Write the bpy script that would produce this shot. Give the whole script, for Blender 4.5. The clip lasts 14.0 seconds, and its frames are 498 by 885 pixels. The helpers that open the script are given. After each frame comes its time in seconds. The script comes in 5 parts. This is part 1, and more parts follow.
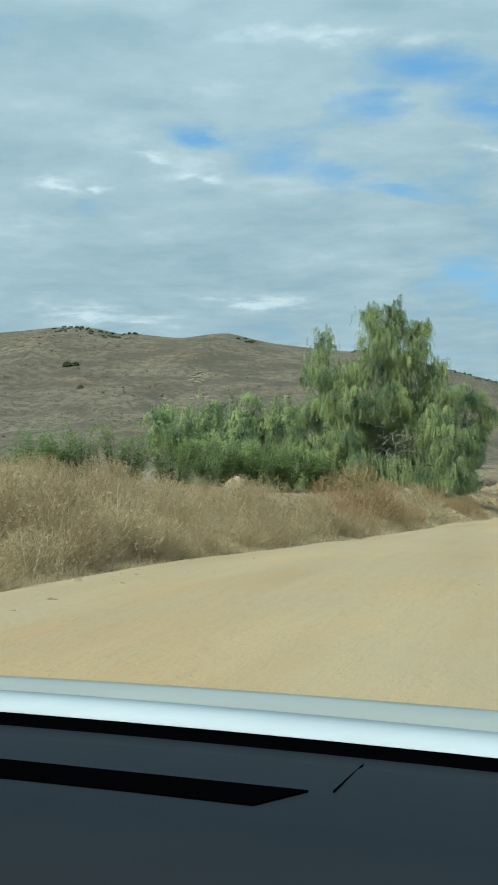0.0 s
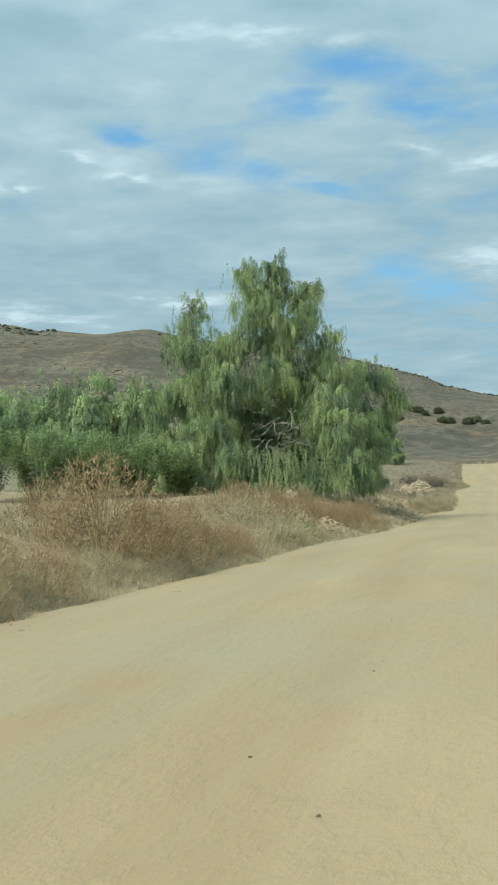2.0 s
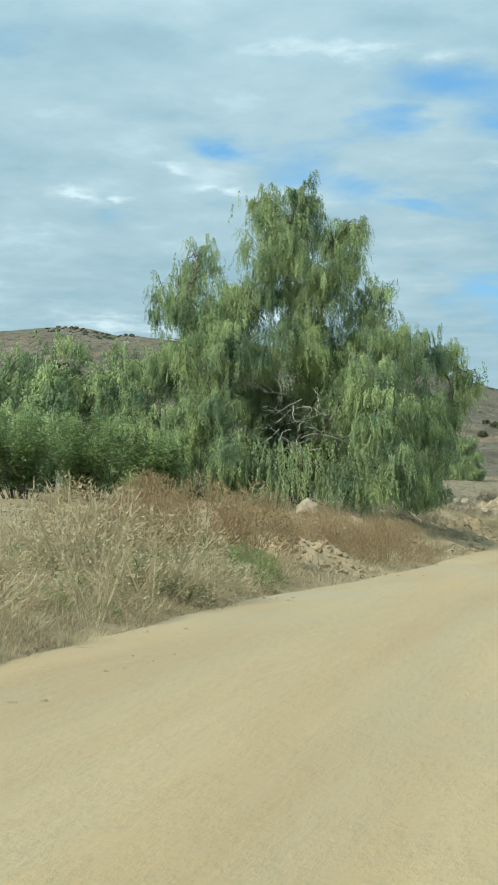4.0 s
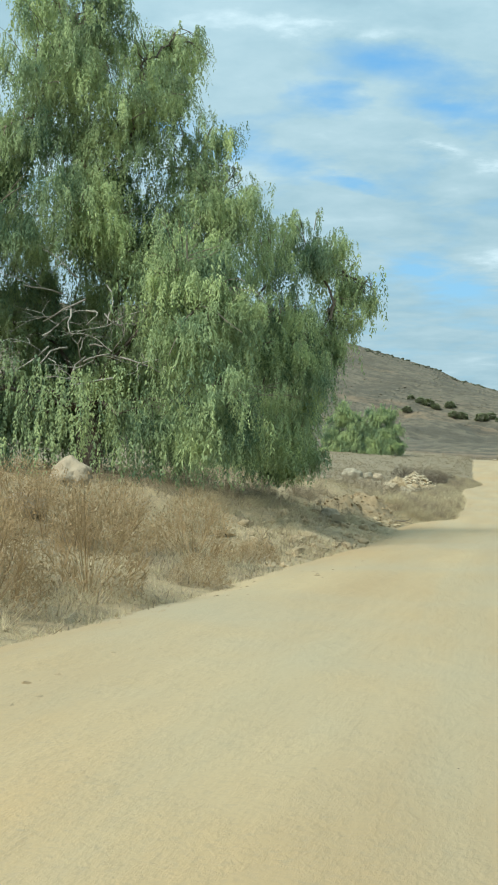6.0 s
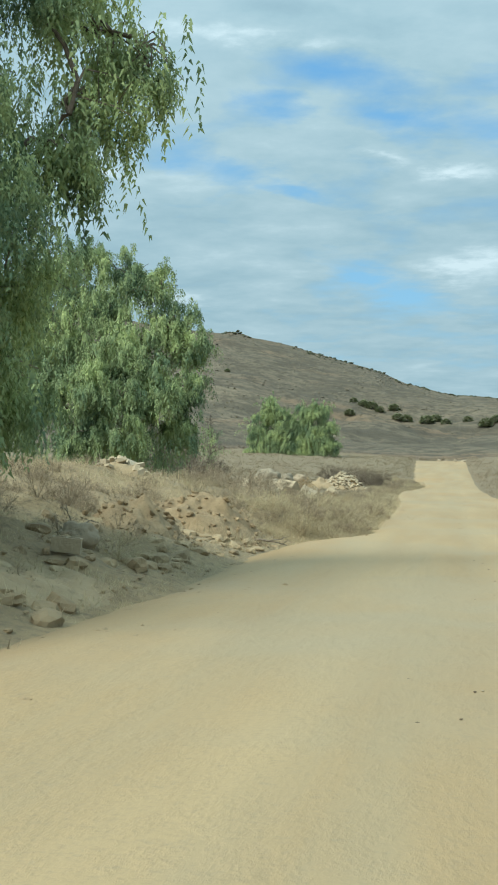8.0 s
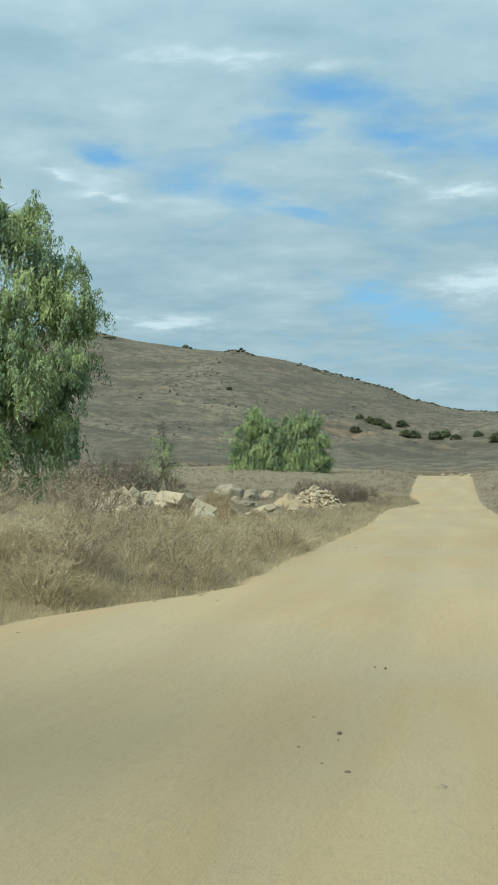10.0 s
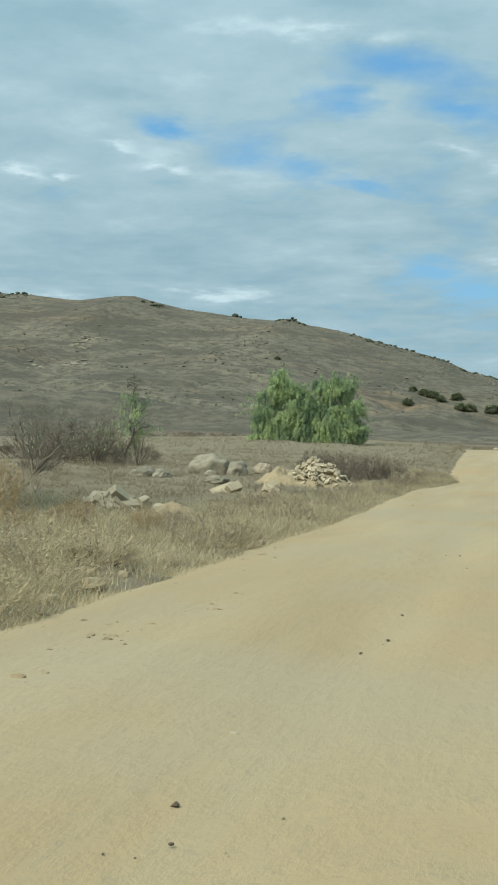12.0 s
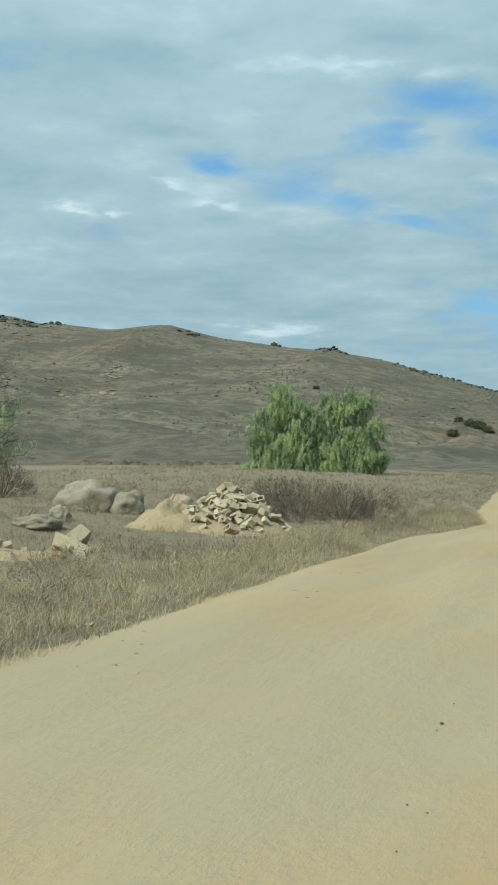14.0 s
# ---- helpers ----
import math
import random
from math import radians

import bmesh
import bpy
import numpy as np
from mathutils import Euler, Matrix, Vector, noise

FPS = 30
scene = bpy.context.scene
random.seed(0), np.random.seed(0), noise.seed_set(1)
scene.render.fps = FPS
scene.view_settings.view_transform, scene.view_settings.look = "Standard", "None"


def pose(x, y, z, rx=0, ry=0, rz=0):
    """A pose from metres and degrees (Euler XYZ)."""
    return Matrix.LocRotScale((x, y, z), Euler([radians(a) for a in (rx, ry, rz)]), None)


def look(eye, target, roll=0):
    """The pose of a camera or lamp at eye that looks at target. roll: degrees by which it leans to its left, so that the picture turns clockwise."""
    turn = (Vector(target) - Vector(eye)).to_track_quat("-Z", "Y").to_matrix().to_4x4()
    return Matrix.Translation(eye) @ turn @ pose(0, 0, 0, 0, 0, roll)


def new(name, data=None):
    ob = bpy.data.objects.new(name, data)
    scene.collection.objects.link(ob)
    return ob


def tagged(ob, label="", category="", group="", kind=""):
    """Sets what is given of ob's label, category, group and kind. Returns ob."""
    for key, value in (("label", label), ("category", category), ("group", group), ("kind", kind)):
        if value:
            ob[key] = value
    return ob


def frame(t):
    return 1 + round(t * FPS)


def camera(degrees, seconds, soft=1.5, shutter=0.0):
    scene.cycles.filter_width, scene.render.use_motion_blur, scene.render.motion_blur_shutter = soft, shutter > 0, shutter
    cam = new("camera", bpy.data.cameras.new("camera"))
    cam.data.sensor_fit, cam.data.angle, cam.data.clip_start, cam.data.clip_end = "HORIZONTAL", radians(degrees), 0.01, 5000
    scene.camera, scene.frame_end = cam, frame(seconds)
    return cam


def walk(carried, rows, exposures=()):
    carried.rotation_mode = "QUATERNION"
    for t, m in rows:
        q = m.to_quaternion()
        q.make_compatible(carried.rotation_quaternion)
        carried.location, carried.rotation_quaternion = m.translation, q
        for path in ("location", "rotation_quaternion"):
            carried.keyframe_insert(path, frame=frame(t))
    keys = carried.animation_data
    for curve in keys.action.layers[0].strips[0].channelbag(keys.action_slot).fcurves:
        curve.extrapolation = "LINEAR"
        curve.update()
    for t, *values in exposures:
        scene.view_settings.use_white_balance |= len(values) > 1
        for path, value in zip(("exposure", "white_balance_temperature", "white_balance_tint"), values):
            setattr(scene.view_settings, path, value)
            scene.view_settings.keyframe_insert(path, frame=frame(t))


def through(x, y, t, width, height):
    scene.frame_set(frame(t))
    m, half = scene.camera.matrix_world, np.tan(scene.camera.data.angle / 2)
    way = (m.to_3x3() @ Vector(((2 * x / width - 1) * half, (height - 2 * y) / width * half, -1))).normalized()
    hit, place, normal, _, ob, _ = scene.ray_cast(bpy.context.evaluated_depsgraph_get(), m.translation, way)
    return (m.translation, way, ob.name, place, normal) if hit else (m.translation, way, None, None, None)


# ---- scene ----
cam = camera(21.9, 14.0, soft=1.9)
METRES, EYE, TILT, LEAN, TURN = 150.0, 1.25, 1.5, 1.0, 14.08
ROWS = [
    (0.0, 0.0, 0.0, 0.0, -0.0, 0.0, 0.0),
    (0.5, 0.0098, 0.0333, -0.0003, -1.86, -0.5, 0.55),
    (1.0, 0.0188, 0.066, -0.0014, -3.24, -0.59, 0.68),
    (1.5, 0.0265, 0.0953, -0.0019, -3.61, -0.44, 0.86),
    (2.0, 0.0336, 0.1276, -0.0032, -3.04, -0.07, 0.71),
    (4.5, 0.0689, 0.2935, -0.0112, 0.92, 0.53, -1.33),
    (5.0, 0.0759, 0.3247, -0.0123, -0.04, 0.38, -1.87),
    (5.5, 0.0841, 0.3623, -0.0145, -1.36, 0.0, -2.2),
    (6.0, 0.0925, 0.398, -0.0164, -2.54, -0.5, -2.35),
    (6.5, 0.1013, 0.4343, -0.0181, -3.42, -0.77, -2.26),
    (7.0, 0.1105, 0.4711, -0.02, -4.02, -0.64, -2.02),
    (7.5, 0.1197, 0.5081, -0.0218, -4.49, -0.36, -1.91),
    (8.0, 0.1296, 0.5463, -0.0238, -4.87, -0.04, -1.67),
    (8.5, 0.1399, 0.5833, -0.0249, -5.17, 0.09, -1.13),
    (11.0, 0.1834, 0.7223, -0.0308, -3.31, 1.24, -1.0),
    (11.5, 0.1926, 0.7611, -0.031, -2.6, 0.67, -1.37),
    (12.0, 0.2023, 0.7985, -0.0316, -1.76, -0.3, -1.46),
    (12.5, 0.2130, 0.8395, -0.0326, -0.87, -0.90, -1.49),
    (13.0, 0.2224, 0.885, -0.0328, -0.15, -0.92, -1.48),
    (13.5, 0.2324, 0.9245, -0.0347, 0.19, 0.04, -1.31),
    (14.0, 0.2427, 0.9687, -0.0352, 0.46, 1.19, -1.43),
]
walk(cam, [(t, pose(0, 0, EYE, TILT, LEAN, TURN) @ pose(METRES * x, METRES * y, METRES * z, 90 + pitch, roll, yaw)) for t, x, y, z, yaw, pitch, roll in ROWS],
     exposures=[(t, e, 5950, 2.0) for t, e in ((0.0, -0.2), (1.0, -0.12), (2.0, -0.18), (4.5, -0.02), (5.0, -0.08), (6.5, 0.1), (8.0, -0.08), (8.5, -0.1), (11.0, -0.2), (11.5, -0.2), (12.0, -0.22), (12.5, -0.15), (13.0, 0.08), (13.5, -0.16), (14.0, -0.22))])

# ---- world and sun ----
world = bpy.data.worlds.new("sky")
scene.world = world
world.use_nodes = True


def link(nt, a, b):
    nt.links.new(a, b)


def node(nt, kind, **values):
    n = nt.nodes.new(kind)
    for key, value in values.items():
        if key in n.inputs:
            n.inputs[key].default_value = value
    return n


def math_node(nt, op, a, b=None, c=None):
    n = nt.nodes.new("ShaderNodeMath")
    n.operation = op
    for i, v in enumerate((a, b, c)):
        if v is None:
            continue
        if isinstance(v, (int, float)):
            n.inputs[i].default_value = v
        else:
            nt.links.new(v, n.inputs[i])
    return n.outputs[0]


def mix_color(nt, fac, a, b):
    n = nt.nodes.new("ShaderNodeMix")
    n.data_type = "RGBA"
    for socket, v in ((n.inputs[0], fac), (n.inputs[6], a), (n.inputs[7], b)):
        if isinstance(v, (int, float)):
            socket.default_value = v
        elif isinstance(v, tuple):
            socket.default_value = (*v, 1) if len(v) == 3 else v
        else:
            nt.links.new(v, socket)
    return n.outputs[2]


def ramp(nt, fac, stops):
    n = nt.nodes.new("ShaderNodeValToRGB")
    els = n.color_ramp.elements
    while len(els) < len(stops):
        els.new(0.5)
    for e, (p, c) in zip(els, stops):
        e.position = p
        e.color = (c, c, c, 1) if isinstance(c, (int, float)) else (*c, 1)
    nt.links.new(fac, n.inputs[0])
    return n.outputs[0]


SUN_TO = Vector((-0.40, -0.56, 0.72)).normalized()
SKY, SUN = 0.085, 4.7


# bearing and height of the middle, half width, half height and tilt, in degrees
BLUE_GAPS = [(-15.9, 14.7, 1.7, 0.4, -10), (-10.8, 13.3, 2.6, 0.8, -14), (-7.4, 12.4, 1.8, 0.4, -10), (-5.0, 17.2, 3.2, 1.0, -6), (-8.2, 16.1, 2.0, 0.7, -4),
             (-2.6, 15.5, 3.0, 0.7, -9), (1.8, 14.9, 2.8, 0.9, -9), (3.6, 17.0, 3.2, 1.0, 0), (-4.0, 8.7, 1.7, 0.5, -8), (-2.3, 7.8, 2.0, 0.6, -9)]
BRIGHT_HEAPS = [(-18.1, 14.1, 0.8, 0.25, -15), (-22.0, 12.8, 1.0, 0.28, -22), (-15.6, 13.1, 0.8, 0.17, -5), (-20.4, 12.6, 0.5, 0.18, 0), (-2.9, 13.8, 1.1, 0.25, -14),
                (0.2, 13.2, 2.4, 0.3, -3), (1.0, 9.2, 1.8, 0.6, 8), (-13.2, 7.7, 3.0, 0.28, -4), (-20.0, 7.2, 3.0, 0.28, -4), (-8.2, 18.8, 5.0, 0.35, -2)]
GREY_BELLIES = [(-17.6, 16.4, 2.4, 0.55, -3), (-20.0, 19.2, 2.8, 0.6, 0), (-8.7, 20.2, 3.2, 0.6, 0), (1.2, 6.6, 1.6, 0.35, 0)]


def build_sky():
    nt = world.node_tree
    nt.nodes.clear()
    out = nt.nodes.new("ShaderNodeOutputWorld")
    bg = nt.nodes.new("ShaderNodeBackground")
    sky = nt.nodes.new("ShaderNodeTexSky")
    sky.sky_type = "NISHITA"
    sky.sun_disc = False
    sky.sun_elevation = math.asin(SUN_TO.z)
    sky.sun_rotation = math.atan2(SUN_TO.x, SUN_TO.y)
    sky.air_density, sky.dust_density, sky.ozone_density = 1.0, 0.6, 1.5
    coord = nt.nodes.new("ShaderNodeTexCoord")
    sep = nt.nodes.new("ShaderNodeSeparateXYZ")
    link(nt, coord.outputs["Generated"], sep.inputs[0])
    # the cloud deck is a flat layer: its plan is the way divided by its height
    up = math_node(nt, "ADD", math_node(nt, "MAXIMUM", sep.outputs[2], 0.0), 0.11)
    px = math_node(nt, "DIVIDE", sep.outputs[0], up)
    py = math_node(nt, "DIVIDE", sep.outputs[1], up)
    plan = nt.nodes.new("ShaderNodeCombineXYZ")
    link(nt, px, plan.inputs[0]), link(nt, py, plan.inputs[1])
    mapped = nt.nodes.new("ShaderNodeMapping")
    mapped.inputs["Rotation"].default_value = (0, 0, radians(-8))
    mapped.inputs["Scale"].default_value = (0.8, 0.8, 1)
    mapped.inputs["Location"].default_value = (2.3, 0.4, 0)
    link(nt, plan.outputs[0], mapped.inputs[0])
    big = node(nt, "ShaderNodeTexNoise", Scale=0.9, Detail=2.0, Roughness=0.45, Distortion=0.1)
    mid = node(nt, "ShaderNodeTexNoise", Scale=4.2, Detail=7.0, Roughness=0.55, Distortion=0.2)
    fine = node(nt, "ShaderNodeTexNoise", Scale=1.7, Detail=4.0, Roughness=0.45, Distortion=0.1)
    ragged = node(nt, "ShaderNodeTexNoise", Scale=11.0, Detail=6.0, Roughness=0.6)
    for n in (big, mid, fine, ragged):
        link(nt, mapped.outputs[0], n.inputs["Vector"])
    # bearing and height in degrees, ragged by noise, for the larger gaps and heaps of the cloud deck
    bearing = math_node(nt, "MULTIPLY", math_node(nt, "ARCTAN2", sep.outputs[0], sep.outputs[1]), 180 / math.pi)
    height = math_node(nt, "MULTIPLY", math_node(nt, "ARCSINE", sep.outputs[2]), 180 / math.pi)
    spot = nt.nodes.new("ShaderNodeCombineXYZ")
    wander = nt.nodes.new("ShaderNodeSeparateColor")
    link(nt, ragged.outputs["Color"], wander.inputs[0])
    link(nt, math_node(nt, "ADD", bearing, math_node(nt, "MULTIPLY", math_node(nt, "SUBTRACT", wander.outputs[0], 0.5), 3.2)), spot.inputs[0])
    link(nt, math_node(nt, "ADD", height, math_node(nt, "MULTIPLY", math_node(nt, "SUBTRACT", wander.outputs[1], 0.5), 1.3)), spot.inputs[1])

    def banks(places):
        total = None
        for az, el, wide, tall, tilt in places:
            m = nt.nodes.new("ShaderNodeMapping")
            m.vector_type = "TEXTURE"
            m.inputs["Location"].default_value = (az, el, 0)
            m.inputs["Rotation"].default_value = (0, 0, radians(tilt))
            m.inputs["Scale"].default_value = (wide, tall, 1)
            link(nt, spot.outputs[0], m.inputs[0])
            d = nt.nodes.new("ShaderNodeVectorMath")
            d.operation = "DOT_PRODUCT"
            link(nt, m.outputs[0], d.inputs[0]), link(nt, m.outputs[0], d.inputs[1])
            g = math_node(nt, "EXPONENT", math_node(nt, "MULTIPLY", d.outputs["Value"], -1.0))
            total = g if total is None else math_node(nt, "MAXIMUM", total, g)
        return total

    gaps, heaps, shades = banks(BLUE_GAPS), banks(BRIGHT_HEAPS), banks(GREY_BELLIES)
    cover = math_node(nt, "ADD", math_node(nt, "MULTIPLY", big.outputs[0], 0.4), math_node(nt, "MULTIPLY", mid.outputs[0], 0.6))
    cover = math_node(nt, "ADD", math_node(nt, "SUBTRACT", cover, math_node(nt, "MULTIPLY", gaps, 0.25)), math_node(nt, "ADD", 0.075, math_node(nt, "MULTIPLY", heaps, 0.05)))
    cover = ramp(nt, cover, [(0.27, 0.0), (0.52, 1.0)])
    shade = math_node(nt, "ADD", math_node(nt, "ADD", math_node(nt, "MULTIPLY", mid.outputs[0], 0.45), math_node(nt, "MULTIPLY", fine.outputs[0], 0.33)), math_node(nt, "MULTIPLY", ragged.outputs[0], 0.22))
    puff = math_node(nt, "MULTIPLY", heaps, math_node(nt, "MULTIPLY", math_node(nt, "SUBTRACT", ragged.outputs[0], 0.2), 0.5))
    shade = math_node(nt, "ADD", math_node(nt, "SUBTRACT", shade, math_node(nt, "MULTIPLY", shades, 0.10)), puff)
    cloud = ramp(nt, shade, [(0.32, (0.32, 0.45, 0.515)), (0.45, (0.39, 0.53, 0.585)), (0.56, (0.47, 0.60, 0.645)), (0.74, (0.72, 0.83, 0.86))])
    blue = nt.nodes.new("ShaderNodeVectorMath")
    blue.operation = "SCALE"
    blue.inputs["Scale"].default_value = SKY
    link(nt, sky.outputs[0], blue.inputs[0])
    tint = mix_color(nt, 0.75, blue.outputs[0], ramp(nt, sep.outputs[2], [(0.10, (0.36, 0.66, 0.88)), (0.30, (0.19, 0.46, 0.79))]))
    both = mix_color(nt, cover, tint, cloud)
    link(nt, both, bg.inputs[0])
    # thin cloud is brighter overhead than towards the horizon
    z = math_node(nt, "MAXIMUM", sep.outputs[2], 0.0)
    link(nt, math_node(nt, "ADD", math_node(nt, "ADD", 1.02, math_node(nt, "MULTIPLY", z, 0.05)), math_node(nt, "MULTIPLY", math_node(nt, "MULTIPLY", z, z), 1.1)), bg.inputs[1])
    link(nt, bg.outputs[0], out.inputs[0])


build_sky()
sun = new("sun", bpy.data.lights.new("sun", "SUN"))
sun.data.energy, sun.data.angle, sun.data.color = SUN, radians(22.0), (1.0, 0.94, 0.82)
sun.matrix_world = look((0, 0, 60), Vector((0, 0, 60)) - SUN_TO)


# ---- materials ----
def material(name, rough=0.9):
    m = bpy.data.materials.new(name)
    m.use_nodes = True
    nt = m.node_tree
    shader = nt.nodes["Principled BSDF"]
    shader.inputs["Roughness"].default_value = rough
    shader.inputs["Specular IOR Level"].default_value = 0.25
    return m, nt, shader


def place_node(nt, scale=(1, 1, 1)):
    coord = nt.nodes.new("ShaderNodeNewGeometry")
    mapped = nt.nodes.new("ShaderNodeMapping")
    mapped.inputs["Scale"].default_value = scale
    link(nt, coord.outputs["Position"], mapped.inputs[0])
    return mapped.outputs[0]


def noise_node(nt, vector, scale, detail=4.0, rough=0.55):
    n = node(nt, "ShaderNodeTexNoise", Scale=scale, Detail=detail, Roughness=rough)
    link(nt, vector, n.inputs["Vector"])
    return n.outputs[0]


def bump(nt, shader, height, strength, distance):
    n = nt.nodes.new("ShaderNodeBump")
    n.inputs["Strength"].default_value, n.inputs["Distance"].default_value = strength, distance
    link(nt, height, n.inputs["Height"])
    link(nt, n.outputs[0], shader.inputs["Normal"])


def road_material():
    m, nt, sh = material("road_dirt", 0.95)
    at = place_node(nt)
    along = place_node(nt, (0.7, 0.07, 1))
    base = mix_color(nt, ramp(nt, noise_node(nt, along, 1.0, 4), [(0.35, 0.0), (0.65, 1.0)]), (0.325, 0.233, 0.122), (0.385, 0.288, 0.158))
    grey = mix_color(nt, ramp(nt, noise_node(nt, at, 0.22, 5), [(0.45, 0.0), (0.7, 0.7)]), base, (0.32, 0.272, 0.18))
    grey = mix_color(nt, ramp(nt, noise_node(nt, place_node(nt, (0.5, 0.12, 1)), 0.5, 3), [(0.55, 0.0), (0.7, 0.6)]), grey, (0.375, 0.245, 0.112))
    grain = noise_node(nt, at, 28.0, 4, 0.7)
    colour = mix_color(nt, ramp(nt, grain, [(0.32, 0.45), (0.52, 0.0)]), grey, (0.27, 0.21, 0.13))
    # wheel tracks: worn grey streaks that run with the road
    track = ramp(nt, noise_node(nt, place_node(nt, (1.6, 0.05, 1)), 1.0, 5, 0.6), [(0.48, 0.0), (0.64, 0.4)])
    colour = mix_color(nt, track, colour, (0.32, 0.262, 0.162))
    gravel = ramp(nt, noise_node(nt, at, 11.0, 5, 0.75), [(0.57, 0.0), (0.68, 0.4)])
    colour = mix_color(nt, gravel, colour, (0.245, 0.205, 0.135))
    link(nt, colour, sh.inputs["Base Color"])
    h = math_node(nt, "ADD", math_node(nt, "MULTIPLY", grain, 0.3), noise_node(nt, place_node(nt, (2.0, 0.3, 1)), 1.4, 5))
    scuff = ramp(nt, noise_node(nt, place_node(nt, (1.0, 0.5, 1)), 2.6, 7, 0.7), [(0.45, 0.0), (0.62, 1.0)])
    bump(nt, sh, math_node(nt, "ADD", h, math_node(nt, "MULTIPLY", scuff, 0.5)), 0.38, 0.05)
    return m


def ground_material():
    m, nt, sh = material("dry_ground", 1.0)
    at = place_node(nt)
    soil = mix_color(nt, ramp(nt, noise_node(nt, at, 0.5, 6), [(0.4, 0.0), (0.62, 1.0)]), (0.32, 0.245, 0.14), (0.41, 0.315, 0.178))
    litter = ramp(nt, noise_node(nt, at, 7.0, 6, 0.7), [(0.46, 0.0), (0.64, 0.9)])
    colour = mix_color(nt, litter, soil, (0.235, 0.185, 0.115))
    # dead grass litter covers the flat beyond the trees
    split = nt.nodes.new("ShaderNodeSeparateXYZ")
    link(nt, at, split.inputs[0])
    field = ramp(nt, math_node(nt, "ADD", math_node(nt, "MULTIPLY", split.outputs[1], 0.005), math_node(nt, "MULTIPLY", noise_node(nt, at, 0.15, 5), 0.3)), [(0.68, 0.0), (0.86, 0.85)])
    colour = mix_color(nt, field, colour, (0.195, 0.16, 0.105))
    link(nt, colour, sh.inputs["Base Color"])
    bump(nt, sh, noise_node(nt, at, 5.0, 7, 0.7), 0.9, 0.12)
    return m


def hill_material():
    m, nt, sh = material("dry_hillside", 1.0)
    at = place_node(nt)
    flat = place_node(nt, (0.5, 1.0, 2.2))
    base = mix_color(nt, ramp(nt, noise_node(nt, at, 0.012, 6), [(0.38, 0.0), (0.62, 1.0)]), (0.15, 0.126, 0.087), (0.20, 0.168, 0.115))
    rust = mix_color(nt, ramp(nt, noise_node(nt, flat, 0.02, 6, 0.6), [(0.52, 0.0), (0.64, 0.7)]), base, (0.225, 0.152, 0.09))
    pale = mix_color(nt, ramp(nt, noise_node(nt, flat, 0.16, 5, 0.7), [(0.60, 0.0), (0.72, 0.8)]), rust, (0.225, 0.195, 0.142))
    scrub = ramp(nt, noise_node(nt, at, 0.22, 6, 0.8), [(0.43, 0.0), (0.58, 0.85)])
    colour = mix_color(nt, scrub, pale, (0.075, 0.067, 0.047))
    thicket = ramp(nt, noise_node(nt, place_node(nt, (0.6, 1.0, 3.0)), 0.045, 5, 0.6), [(0.48, 0.0), (0.62, 0.75)])
    colour = mix_color(nt, thicket, colour, (0.082, 0.073, 0.052))
    link(nt, colour, sh.inputs["Base Color"])
    bump(nt, sh, noise_node(nt, at, 0.35, 6, 0.7), 1.0, 1.2)
    return m


def plant_material(name, dark, light, vary=0.5, through=0.35, rough=0.6):
    m, nt, sh = material(name, rough)
    geo = nt.nodes.new("ShaderNodeNewGeometry")
    at = place_node(nt)
    a = math_node(nt, "MULTIPLY", geo.outputs["Random Per Island"], vary)
    b = math_node(nt, "MULTIPLY", ramp(nt, noise_node(nt, at, 0.55, 3), [(0.35, 0.0), (0.65, 1.0)]), 1 - vary)
    colour = mix_color(nt, math_node(nt, "ADD", a, b), dark, light)
    link(nt, colour, sh.inputs["Base Color"])
    if through:
        tr = nt.nodes.new("ShaderNodeBsdfTranslucent")
        link(nt, colour, tr.inputs[0])
        mx = nt.nodes.new("ShaderNodeMixShader")
        mx.inputs[0].default_value = through
        link(nt, sh.outputs[0], mx.inputs[1]), link(nt, tr.outputs[0], mx.inputs[2])
        link(nt, mx.outputs[0], nt.nodes["Material Output"].inputs[0])
    return m


def rock_material(name, dark, light, scale=1.0):
    m, nt, sh = material(name, 0.95)
    at = place_node(nt)
    info = nt.nodes.new("ShaderNodeObjectInfo")
    f = math_node(nt, "ADD", math_node(nt, "MULTIPLY", noise_node(nt, at, 1.6 * scale, 6, 0.65), 0.8), math_node(nt, "MULTIPLY", info.outputs["Random"], 0.3))
    colour = mix_color(nt, ramp(nt, f, [(0.35, 0.0), (0.75, 1.0)]), dark, light)
    stain = ramp(nt, noise_node(nt, at, 5.0 * scale, 6, 0.7), [(0.56, 0.0), (0.7, 0.6)])
    link(nt, mix_color(nt, stain, colour, tuple(v * 0.5 for v in dark)), sh.inputs["Base Color"])
    bump(nt, sh, noise_node(nt, at, 9.0 * scale, 7, 0.7), 0.6, 0.05)
    return m


ROAD, GROUND, HILL = road_material(), ground_material(), hill_material()
LEAF = plant_material("pepper_leaf", (0.095, 0.158, 0.095), (0.46, 0.535, 0.23), 0.25, 0.3)
BROAD = plant_material("shrub_leaf", (0.12, 0.18, 0.065), (0.29, 0.37, 0.145), 0.5, 0.5)
DRY = plant_material("tawny_weed", (0.285, 0.218, 0.125), (0.52, 0.415, 0.245), 0.6, 0.35, 0.9)
STRAW = plant_material("dry_grass", (0.35, 0.285, 0.17), (0.58, 0.485, 0.305), 0.6, 0.4, 0.9)
GREYWEED = plant_material("grey_weed", (0.215, 0.172, 0.113), (0.385, 0.31, 0.207), 0.6, 0.3, 0.9)
